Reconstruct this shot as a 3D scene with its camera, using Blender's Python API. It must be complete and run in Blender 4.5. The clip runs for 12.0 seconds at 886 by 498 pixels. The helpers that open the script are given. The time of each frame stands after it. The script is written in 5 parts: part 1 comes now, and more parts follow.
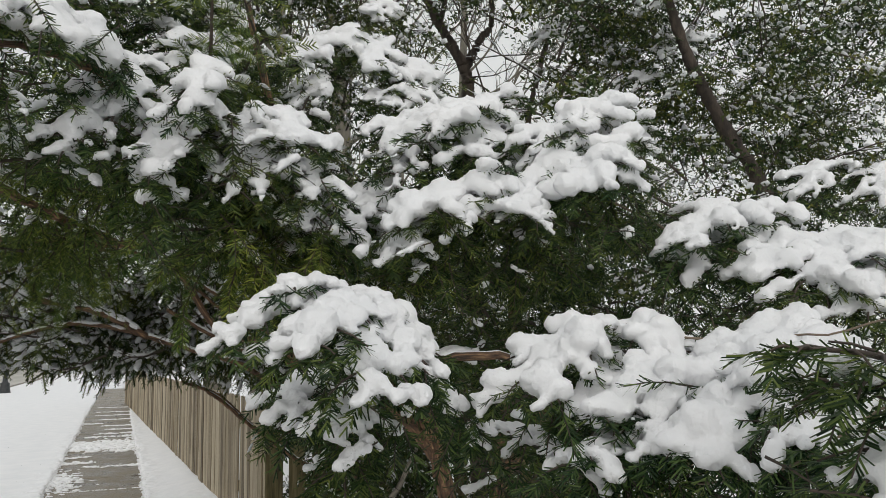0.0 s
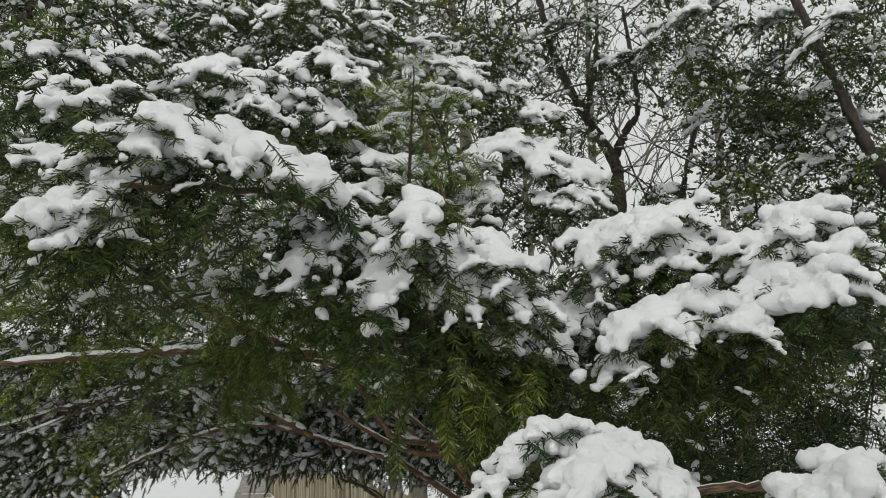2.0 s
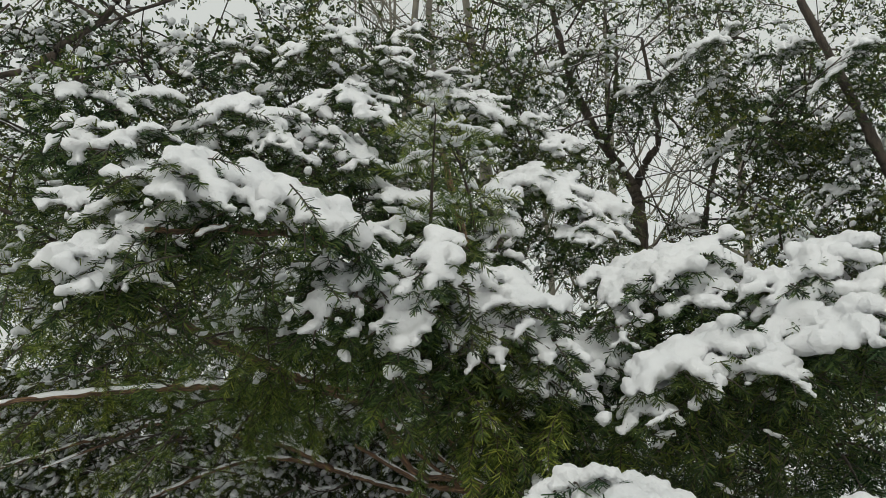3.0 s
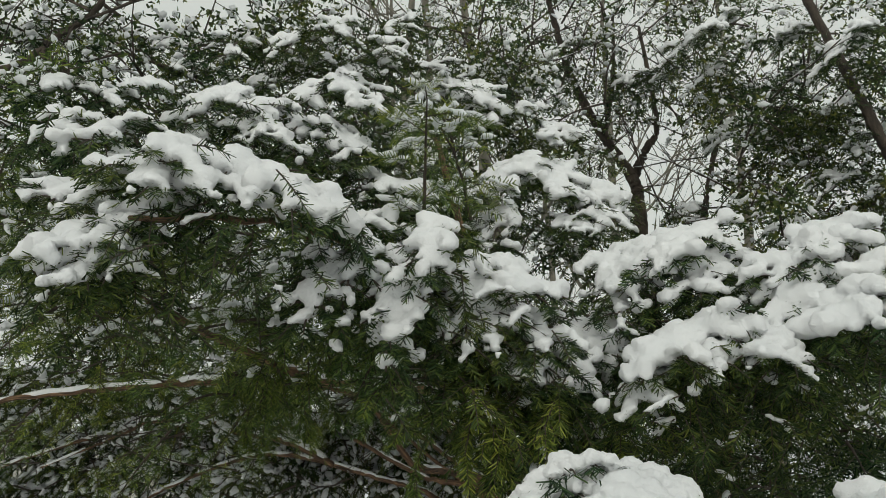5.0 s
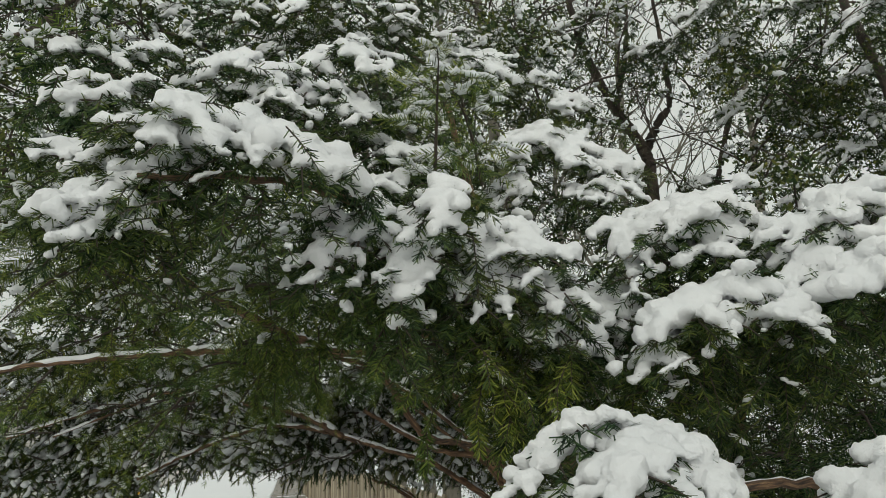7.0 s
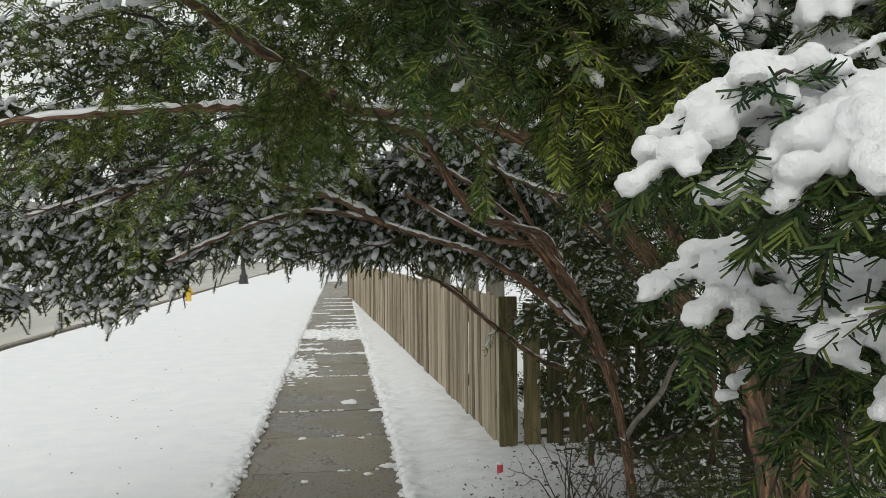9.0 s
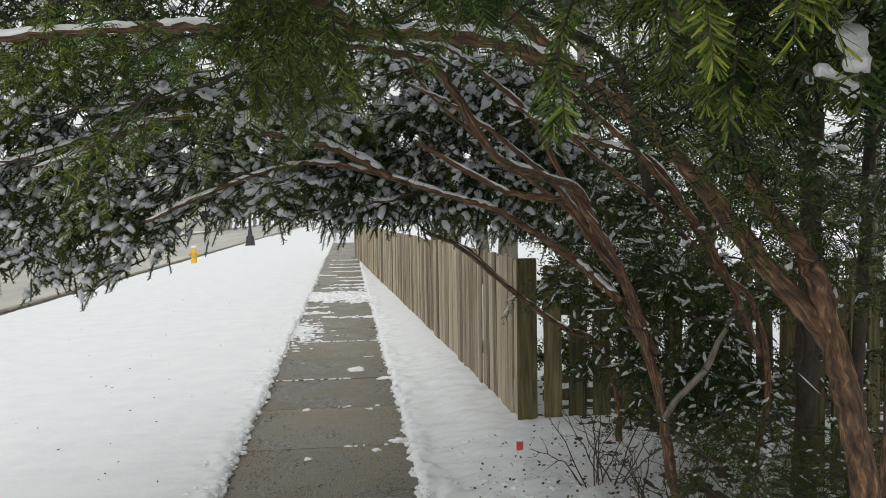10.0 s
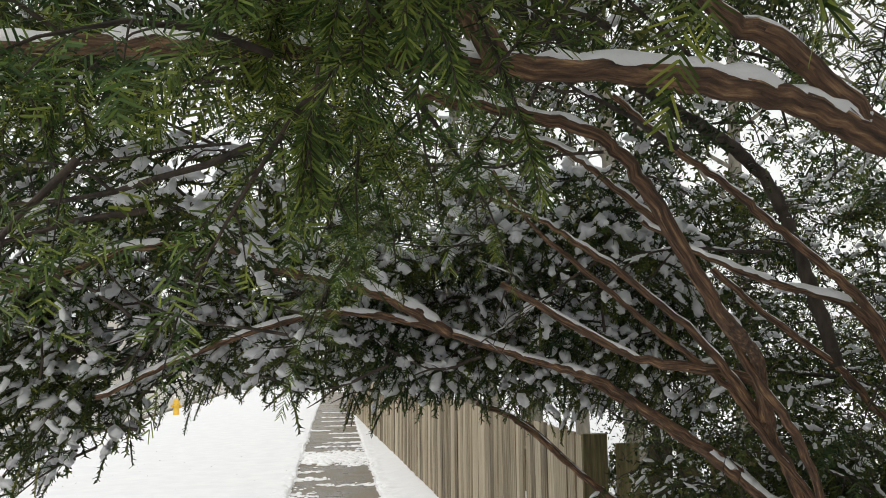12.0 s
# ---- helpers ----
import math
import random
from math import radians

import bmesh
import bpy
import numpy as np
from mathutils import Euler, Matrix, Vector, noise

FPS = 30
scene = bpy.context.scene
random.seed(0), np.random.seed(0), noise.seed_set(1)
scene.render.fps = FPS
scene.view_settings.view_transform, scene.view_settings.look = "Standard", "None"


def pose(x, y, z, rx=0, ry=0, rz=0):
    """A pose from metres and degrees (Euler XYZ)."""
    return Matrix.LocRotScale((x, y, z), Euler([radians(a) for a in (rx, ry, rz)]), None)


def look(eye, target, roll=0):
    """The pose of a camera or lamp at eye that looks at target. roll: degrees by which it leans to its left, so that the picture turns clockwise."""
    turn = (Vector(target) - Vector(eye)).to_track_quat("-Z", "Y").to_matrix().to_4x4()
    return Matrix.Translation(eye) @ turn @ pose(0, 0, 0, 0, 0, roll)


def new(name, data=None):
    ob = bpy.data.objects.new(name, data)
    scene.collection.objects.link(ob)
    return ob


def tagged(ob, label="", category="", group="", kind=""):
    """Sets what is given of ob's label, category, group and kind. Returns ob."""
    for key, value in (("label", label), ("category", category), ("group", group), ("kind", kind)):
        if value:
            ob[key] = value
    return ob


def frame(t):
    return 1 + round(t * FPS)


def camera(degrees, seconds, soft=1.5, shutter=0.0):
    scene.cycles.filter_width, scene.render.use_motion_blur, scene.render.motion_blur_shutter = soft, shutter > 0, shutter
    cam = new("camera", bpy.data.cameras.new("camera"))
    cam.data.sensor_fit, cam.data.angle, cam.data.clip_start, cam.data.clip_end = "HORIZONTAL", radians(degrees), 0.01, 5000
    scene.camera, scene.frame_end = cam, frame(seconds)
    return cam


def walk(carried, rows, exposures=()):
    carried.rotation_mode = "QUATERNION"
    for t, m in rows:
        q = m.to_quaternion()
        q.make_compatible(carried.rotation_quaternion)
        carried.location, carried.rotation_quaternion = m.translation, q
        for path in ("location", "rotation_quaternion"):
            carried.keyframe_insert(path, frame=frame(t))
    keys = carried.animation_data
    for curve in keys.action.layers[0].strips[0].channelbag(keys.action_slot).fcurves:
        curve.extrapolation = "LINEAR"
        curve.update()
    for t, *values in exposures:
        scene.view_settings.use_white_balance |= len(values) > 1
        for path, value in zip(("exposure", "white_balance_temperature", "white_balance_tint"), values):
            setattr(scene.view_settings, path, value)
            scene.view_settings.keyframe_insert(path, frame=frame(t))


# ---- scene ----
cam = camera(57.4, 12.0, soft=0.75)
PATH = [
    (0, (0.261, 1.094, 1.789), (0.995, 2.938, 2.04), -0.9),
    (0.5, (0.145, 1.156, 1.816), (0.8, 3.021, 2.121), -1.0),
    (1, (0.088, 1.183, 1.844), (0.671, 3.064, 2.198), -0.7),
    (1.5, (0.08, 1.175, 1.873), (0.567, 3.073, 2.274), -1.1),
    (2, (0.071, 1.152, 1.893), (0.507, 3.051, 2.343), -1.3),
    (2.5, (0.062, 1.149, 1.906), (0.472, 3.046, 2.388), -1.1),
    (3, (0.066, 1.152, 1.924), (0.452, 3.045, 2.44), -1.2),
    (5, (0.092, 1.19, 1.913), (0.476, 3.087, 2.419), -2.0),
    (5.5, (0.089, 1.194, 1.913), (0.47, 3.092, 2.413), -2.0),
    (6, (0.087, 1.194, 1.911), (0.466, 3.094, 2.409), -2.0),
    (6.5, (0.086, 1.195, 1.905), (0.464, 3.097, 2.396), -2.0),
    (6.7, (0.084, 1.199, 1.897), (0.46, 3.103, 2.379), -1.9),
    (8.3, (0.192, 1.469, 1.796), (0.441, 3.446, 1.976), -1.5),
    (8.5, (0.197, 1.529, 1.786), (0.447, 3.51, 1.906), -1.6),
    (9, (0.15, 1.749, 1.746), (0.406, 3.732, 1.752), -0.5),
    (9.5, (0.138, 1.995, 1.725), (0.402, 3.976, 1.653), -0.5),
    (10, (0.179, 2.292, 1.728), (0.415, 4.276, 1.637), -0.8),
    (10.5, (0.127, 2.587, 1.692), (0.352, 4.569, 1.544), -0.5),
    (11, (0.062, 2.909, 1.723), (0.299, 4.889, 1.574), -0.5),
    (11.5, (0.046, 3.251, 1.779), (0.294, 5.234, 1.858), -0.4),
    (12, (-0.01, 3.531, 1.819), (0.253, 5.495, 2.088), -0.5),
]
walk(cam, [(t, look(eye, target, roll)) for t, eye, target, roll in PATH],
     [(0, -0.56, 6600, 10), (2.5, -0.7, 6650, 6), (6.5, -0.74, 6750, 2), (8.5, -0.5, 6650, 6), (9.2, -0.38, 6600, 7), (10.5, -0.36, 6500, 9), (11.5, -0.3, 6550, 9), (12, -0.14, 6700, 10)])

# ---------------------------------------------------------------- light
world = bpy.data.worlds.new("overcast_sky")
scene.world = world
world.use_nodes = True
wn, wl = world.node_tree.nodes, world.node_tree.links
sky = wn.new("ShaderNodeTexSky")
sky.sky_type = "NISHITA"
sky.sun_disc = False
sky.sun_elevation, sky.sun_rotation = radians(25), radians(200)
sky.air_density, sky.dust_density, sky.ozone_density = 1.0, 6.0, 1.0
flat = wn.new("ShaderNodeHueSaturation")
flat.inputs["Saturation"].default_value = 0.3
flat.inputs["Value"].default_value = 0.10
wl.new(sky.outputs[0], flat.inputs["Color"])
cloud = wn.new("ShaderNodeMix")
cloud.data_type = "RGBA"
cloud.inputs[0].default_value = 0.82
cloud.inputs[7].default_value = (1.2, 1.235, 1.235, 1)
wl.new(flat.outputs[0], cloud.inputs[6])
wl.new(cloud.outputs[2], wn["Background"].inputs["Color"])
wn["Background"].inputs["Strength"].default_value = 1.0

sun = new("sun", bpy.data.lights.new("sun", "SUN"))
sun.data.energy, sun.data.angle, sun.data.color = 1.1, radians(60), (1.0, 0.98, 0.95)
sun.matrix_world = look((-5, -14, 7.0), (0, 0, 0))


# ---------------------------------------------------------------- materials
def material(name):
    m = bpy.data.materials.new(name)
    m.use_nodes = True
    n, l = m.node_tree.nodes, m.node_tree.links
    return m, n, l, n["Principled BSDF"]


def node(n, kind, **values):
    made = n.new(kind)
    for key, value in values.items():
        made.inputs[key].default_value = value
    return made


def ramp(n, l, source, stops):
    r = n.new("ShaderNodeValToRGB")
    while len(r.color_ramp.elements) < len(stops):
        r.color_ramp.elements.new(0.5)
    for e, (at, c) in zip(r.color_ramp.elements, stops):
        e.position, e.color = at, (*c, 1)
    l.new(source, r.inputs["Fac"])
    return r.outputs["Color"]


def bump(n, l, p, height, strength, distance):
    b = node(n, "ShaderNodeBump", Strength=strength, Distance=distance)
    l.new(height, b.inputs["Height"])
    l.new(b.outputs[0], p.inputs["Normal"])


def noisy(name, stops, scale, rough, relief=0.3, depth=0.01, stretch=(1, 1, 1), fine=None, metal=0.0, per_object=0.0, grain=False):
    """A surface whose colour runs over the stops by noise at one scale, with finer relief."""
    m, n, l, p = material(name)
    co = n.new("ShaderNodeTexCoord")
    mp = n.new("ShaderNodeMapping")
    mp.inputs["Scale"].default_value = stretch
    if grain:
        co = n.new("ShaderNodeAttribute")
        co.attribute_name = "grain"
    l.new(co.outputs["Vector" if grain else "Object"], mp.inputs["Vector"])
    a = node(n, "ShaderNodeTexNoise", Scale=scale, Detail=8.0, Roughness=0.62)
    l.new(mp.outputs[0], a.inputs["Vector"])
    source = a.outputs[0]
    if per_object:
        info = n.new("ShaderNodeObjectInfo")
        mix = n.new("ShaderNodeMath")
        mix.operation = "MULTIPLY_ADD"
        mix.inputs[1].default_value = per_object
        l.new(info.outputs["Random"], mix.inputs[0])
        off = n.new("ShaderNodeMath")
        off.operation = "SUBTRACT"
        off.inputs[1].default_value = per_object / 2
        l.new(a.outputs[0], off.inputs[0])
        l.new(off.outputs[0], mix.inputs[2])
        source = mix.outputs[0]
        shift = n.new("ShaderNodeVectorMath")
        shift.operation = "ADD"
        l.new(mp.outputs[0], shift.inputs[0])
        ten = n.new("ShaderNodeMath")
        ten.operation = "MULTIPLY"
        ten.inputs[1].default_value = 37.0
        l.new(info.outputs["Random"], ten.inputs[0])
        l.new(ten.outputs[0], shift.inputs[1])
        l.new(shift.outputs[0], a.inputs["Vector"])
    l.new(ramp(n, l, source, stops), p.inputs["Base Color"])
    b = node(n, "ShaderNodeTexNoise", Scale=fine or scale * 6, Detail=6.0, Roughness=0.7)
    l.new(mp.outputs[0], b.inputs["Vector"])
    bump(n, l, p, b.outputs[0], relief, depth)
    p.inputs["Roughness"].default_value = rough
    p.inputs["Metallic"].default_value = metal
    return m


def needle_material(name, dark, mid, light, sheen=0.15):
    m, n, l, p = material(name)
    geo = n.new("ShaderNodeNewGeometry")
    per = ramp(n, l, geo.outputs["Random Per Island"], [(0.0, dark), (0.6, mid), (1.0, light)])
    patch = node(n, "ShaderNodeTexNoise", Scale=2.2, Detail=3.0)
    l.new(geo.outputs["Position"], patch.inputs["Vector"])
    tone = ramp(n, l, patch.outputs[0], [(0.38, (0.7, 0.85, 0.8)), (0.62, (1.3, 1.15, 0.75))])
    mix = n.new("ShaderNodeMix")
    mix.data_type, mix.blend_type = "RGBA", "MULTIPLY"
    mix.inputs[0].default_value = 1.0
    l.new(per, mix.inputs[6])
    l.new(tone, mix.inputs[7])
    l.new(mix.outputs[2], p.inputs["Base Color"])
    p.inputs["Roughness"].default_value = 0.36
    p.inputs["Specular IOR Level"].default_value = sheen
    thin = n.new("ShaderNodeBsdfTranslucent")
    l.new(mix.outputs[2], thin.inputs["Color"])
    both = n.new("ShaderNodeMixShader")
    both.inputs[0].default_value = 0.38
    l.new(p.outputs[0], both.inputs[1])
    l.new(thin.outputs[0], both.inputs[2])
    l.new(both.outputs[0], n["Material Output"].inputs["Surface"])
    return m


def over_arch(p):
    """True below the line at which the second tree's hanging shoots end."""
    return p[2] < np.interp(p[0], (-1.7, -1.3, -1.0, -0.8, -0.62, -0.4, 0.1, 0.35, 1.0, 2.0), (1.33, 1.24, 1.43, 1.49, 1.69, 1.72, 1.59, 1.67, 1.52, 1.2))


YEW = needle_material("yew_needles", (0.006, 0.017, 0.008), (0.042, 0.078, 0.031), (0.145, 0.188, 0.062), 0.22)
# Yellower inner needles, coloured extra bright to lift the shade under the boughs.
YEW_INNER_LIT = needle_material("yew_inner_lit_needles", (0.020, 0.044, 0.015), (0.118, 0.176, 0.052), (0.30, 0.36, 0.10), 0.28)
YEW_FAR = needle_material("yew_needles_old", (0.014, 0.026, 0.012), (0.060, 0.092, 0.035), (0.17, 0.19, 0.062), 0.24)
BARK = noisy("yew_bark", [(0.33, (0.036, 0.023, 0.016)), (0.45, (0.105, 0.062, 0.040)), (0.55, (0.20, 0.115, 0.066)), (0.62, (0.33, 0.195, 0.105)), (0.69, (0.52, 0.33, 0.18))], 50, 0.85, 0.8, 0.012, (1, 1, 0.28), fine=170, grain=True)
DARK_BARK = noisy("dark_bark", [(0.33, (0.025, 0.02, 0.017)), (0.68, (0.11, 0.085, 0.065))], 22, 0.9, 0.9, 0.012, (1, 1, 0.3))
TWIG = noisy("twig_bark", [(0.3, (0.03, 0.024, 0.02)), (0.7, (0.09, 0.065, 0.05))], 30, 0.85, 0.5, 0.004)
FAR_BARK = noisy("far_bark", [(0.3, (0.09, 0.085, 0.07)), (0.7, (0.22, 0.20, 0.16))], 10, 0.9, 0.7, 0.015, (1, 1, 0.3))
GREY_BARK = noisy("grey_bark", [(0.32, (0.10, 0.092, 0.078)), (0.5, (0.21, 0.19, 0.155)), (0.68, (0.36, 0.33, 0.27))], 70, 0.9, 0.7, 0.01, (1, 1, 0.2), fine=170, grain=True)
SNOW = noisy("snow", [(0.3, (0.87, 0.88, 0.90)), (0.7, (0.93, 0.93, 0.94))], 6, 0.8, 1.0, 0.007, fine=95)
THIN_SNOW = noisy("thin_snow", [(0.3, (0.88, 0.89, 0.91)), (0.7, (0.93, 0.93, 0.94))], 6, 0.8, 0.3, 0.002, fine=95)


def let_through(m, share):
    """Snow passes part of the light that falls on it."""
    n, l = m.node_tree.nodes, m.node_tree.links
    thin = n.new("ShaderNodeBsdfTranslucent")
    thin.inputs["Color"].default_value = (0.88, 0.9, 0.92, 1)
    both = n.new("ShaderNodeMixShader")
    both.inputs[0].default_value = share
    l.new(n["Principled BSDF"].outputs[0], both.inputs[1])
    l.new(thin.outputs[0], both.inputs[2])
    l.new(both.outputs[0], n["Material Output"].inputs["Surface"])


let_through(THIN_SNOW, 0.42)
LAWN_SNOW = noisy("lawn_snow", [(0.3, (0.80, 0.81, 0.83)), (0.7, (0.88, 0.88, 0.89))], 3, 0.8, 0.35, 0.012, fine=24)
def concrete():
    """Wet, worn concrete: broad damp patches, exposed grit and fine pits."""
    m, n, l, p = material("wet_concrete")
    geo, info = n.new("ShaderNodeNewGeometry"), n.new("ShaderNodeObjectInfo")
    broad = node(n, "ShaderNodeTexNoise", Scale=1.7, Detail=7.0, Roughness=0.6)
    grit = node(n, "ShaderNodeTexVoronoi", Scale=105.0)
    worn = node(n, "ShaderNodeTexNoise", Scale=42.0, Detail=6.0, Roughness=0.75)
    for tex in (broad, grit, worn):
        l.new(geo.outputs["Position"], tex.inputs["Vector"])
    tone = n.new("ShaderNodeMath")
    tone.operation = "MULTIPLY_ADD"
    tone.inputs[1].default_value = 0.12
    l.new(info.outputs["Random"], tone.inputs[0])
    l.new(broad.outputs[0], tone.inputs[2])
    base = ramp(n, l, tone.outputs[0], [(0.40, (0.082, 0.064, 0.040)), (0.55, (0.150, 0.120, 0.078)), (0.70, (0.215, 0.178, 0.120))])
    speck = ramp(n, l, worn.outputs[0], [(0.36, (0.35, 0.34, 0.32)), (0.47, (0.95, 0.95, 0.95)), (0.62, (1.15, 1.14, 1.12)), (0.72, (1.7, 1.66, 1.6))])
    mix = n.new("ShaderNodeMix")
    mix.data_type, mix.blend_type = "RGBA", "MULTIPLY"
    mix.inputs[0].default_value = 1.0
    l.new(base, mix.inputs[6])
    l.new(speck, mix.inputs[7])
    l.new(mix.outputs[2], p.inputs["Base Color"])
    l.new(ramp(n, l, broad.outputs[0], [(0.40, (0.26, 0.26, 0.26)), (0.60, (0.50, 0.50, 0.50))]), p.inputs["Roughness"])
    both = n.new("ShaderNodeMath")
    both.operation = "ADD"
    l.new(grit.outputs["Distance"], both.inputs[0])
    l.new(worn.outputs[0], both.inputs[1])
    bump(n, l, p, both.outputs[0], 0.8, 0.006)
    return m


CONCRETE = concrete()
FENCE_WOOD = noisy("fence_wood", [(0.22, (0.07, 0.052, 0.032)), (0.40, (0.23, 0.185, 0.12)), (0.56, (0.37, 0.31, 0.215)), (0.78, (0.52, 0.45, 0.33))], 5, 0.8, 0.8, 0.006, (11, 11, 0.35), per_object=0.42)
MOSSY_WOOD = noisy("mossy_fence_wood", [(0.28, (0.030, 0.024, 0.012)), (0.44, (0.085, 0.070, 0.030)), (0.58, (0.15, 0.125, 0.055)), (0.76, (0.25, 0.205, 0.11))], 6, 0.85, 0.7, 0.005, (6, 6, 0.4), per_object=0.25)
ROAD = noisy("wet_road", [(0.3, (0.34, 0.325, 0.29)), (0.7, (0.55, 0.53, 0.48))], 0.6, 0.6, 0.3, 0.01, (1, 0.15, 1))
YELLOW = noisy("yellow_paint", [(0.3, (0.62, 0.36, 0.03)), (0.7, (0.75, 0.48, 0.05))], 8, 0.45, 0.2, 0.003)
IRON = noisy("black_iron", [(0.3, (0.02, 0.022, 0.024)), (0.7, (0.05, 0.052, 0.055))], 12, 0.5, 0.3, 0.003, metal=0.3)
RED = noisy("red_marker", [(0.3, (0.42, 0.05, 0.05)), (0.7, (0.60, 0.12, 0.11))], 14, 0.6, 0.3, 0.003)
SOIL = noisy("soil_and_litter", [(0.3, (0.035, 0.028, 0.020)), (0.7, (0.15, 0.115, 0.075))], 9, 0.95, 0.8, 0.02)
WHIP = noisy("whip_bark", [(0.3, (0.10, 0.075, 0.055)), (0.7, (0.24, 0.19, 0.14))], 20, 0.85, 0.4, 0.003)
DRY = noisy("dry_stems", [(0.3, (0.035, 0.026, 0.02)), (0.7, (0.11, 0.085, 0.062))], 20, 0.85, 0.4, 0.003)
# Distance haze is put into this pale grey; there is no mist.
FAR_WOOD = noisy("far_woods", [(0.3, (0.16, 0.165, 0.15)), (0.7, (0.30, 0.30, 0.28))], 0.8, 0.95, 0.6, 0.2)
SIDING = noisy("house_siding", [(0.3, (0.42, 0.40, 0.36)), (0.7, (0.55, 0.53, 0.48))], 2, 0.8, 0.3, 0.01, (1, 1, 12))
PANE = noisy("dark_glass", [(0.3, (0.03, 0.035, 0.04)), (0.7, (0.06, 0.065, 0.07))], 2, 0.1, 0.02, 0.001)


# ---------------------------------------------------------------- mesh tools
class Build:
    """Gathers quads from numpy pieces and makes one mesh of them."""

    def __init__(self):
        self.v, self.f, self.n = [], [], 0

    def add(self, v, f):
        self.v.append(np.asarray(v, float))
        self.f.append(np.asarray(f, np.int64) + self.n)
        self.n += len(v)

    def mesh(self, name, mat, smooth=True):
        me = bpy.data.meshes.new(name)
        if self.v:
            v, f = np.concatenate(self.v), np.concatenate(self.f)
            me.vertices.add(len(v))
            me.vertices.foreach_set("co", v.astype(np.float32).ravel())
            me.loops.add(f.size)
            me.loops.foreach_set("vertex_index", f.astype(np.int32).ravel())
            me.polygons.add(len(f))
            me.polygons.foreach_set("loop_start", np.arange(0, f.size, 4, dtype=np.int32))
            me.update(calc_edges=True)
            me.polygons.foreach_set("use_smooth", np.full(len(f), smooth))
        me.materials.append(mat)
        return me


def unit(v):
    v = np.asarray(v, float)
    return v / max(np.linalg.norm(v), 1e-9)


UP = np.array((0.0, 0.0, 1.0))


def tube(b, path, radii, sides=6, caps=True):
    """A tapering round stem along the path."""
    path, radii = np.asarray(path, float), np.asarray(radii, float)
    tan = np.gradient(path, axis=0)
    tan /= np.maximum(np.linalg.norm(tan, axis=1, keepdims=True), 1e-9)
    ref = np.where(np.abs(tan[:, 2:3]) > 0.9, (1.0, 0.0, 0.0), (0.0, 0.0, 1.0))
    x = np.cross(tan, ref)
    x /= np.linalg.norm(x, axis=1, keepdims=True)
    y = np.cross(x, tan)
    if caps:
        path = np.concatenate([path[:1], path, path[-1:]])
        radii = np.concatenate([[radii[0] * 0.02], radii, [radii[-1] * 0.02]])
        x, y = np.concatenate([x[:1], x, x[-1:]]), np.concatenate([y[:1], y, y[-1:]])
    a = np.linspace(0, 2 * math.pi, sides, endpoint=False)
    ring = np.cos(a)[None, :, None] * x[:, None] + np.sin(a)[None, :, None] * y[:, None]
    v = path[:, None] + ring * radii[:, None, None]
    k = len(path)
    i = np.arange(k - 1)[:, None] * sides + np.arange(sides)[None]
    j = np.arange(k - 1)[:, None] * sides + (np.arange(sides)[None] + 1) % sides
    b.add(v.reshape(-1, 3), np.stack([i, j, j + sides, i + sides], -1).reshape(-1, 4))


def curve(points, n, wob=0.0, rng=None):
    """A smooth line of n points through the given ones, with a little wander."""
    p = np.asarray(points, float)
    k = len(p)
    q = np.concatenate([2 * p[:1] - p[1:2], p, 2 * p[-1:] - p[-2:-1]])
    out = []
    for s in np.linspace(0, k - 1 - 1e-6, n):
        i, u = int(s), s - int(s)
        a, b2, c, d = q[i], q[i + 1], q[i + 2], q[i + 3]
        out.append(0.5 * (2 * b2 + (c - a) * u + (2 * a - 5 * b2 + 4 * c - d) * u * u + (3 * b2 - a - 3 * c + d) * u ** 3))
    out = np.array(out)
    if wob and rng is not None:
        w = rng.normal(0, wob, out.shape)
        w[0] = w[-1] = 0
        out = out + w
    return out


def cube_sphere(k):
    """A unit ball of quads, k by k on each of six sides."""
    g = np.linspace(-1, 1, k + 1)
    v, f, n = [], [], 0
    for axis in range(3):
        for sign in (-1, 1):
            u, w = np.meshgrid(np.tan(g * math.pi / 4), np.tan(g * math.pi / 4), indexing="ij")
            p = np.zeros((k + 1, k + 1, 3))
            p[..., axis], p[..., (axis + 1) % 3], p[..., (axis + 2) % 3] = sign, u, w
            p /= np.linalg.norm(p, axis=-1, keepdims=True)
            v.append(p.reshape(-1, 3))
            i = (np.arange(k)[:, None] * (k + 1) + np.arange(k)[None]).ravel()
            q = np.stack([i, i + k + 1, i + k + 2, i + 1], -1) if sign > 0 else np.stack([i, i + 1, i + k + 2, i + k + 1], -1)
            f.append(q + n)
            n += (k + 1) ** 2
    v, f = np.concatenate(v), np.concatenate(f)
    key = {}
    idx = np.array([key.setdefault(tuple(np.round(p, 5)), len(key)) for p in v])
    return np.array(list(key)), idx[f]


BALL = cube_sphere(3)
BALL_SMALL = cube_sphere(2)


def ball(b, centre, size, kind=BALL):
    b.add(kind[0] * np.asarray(size) + np.asarray(centre), kind[1])


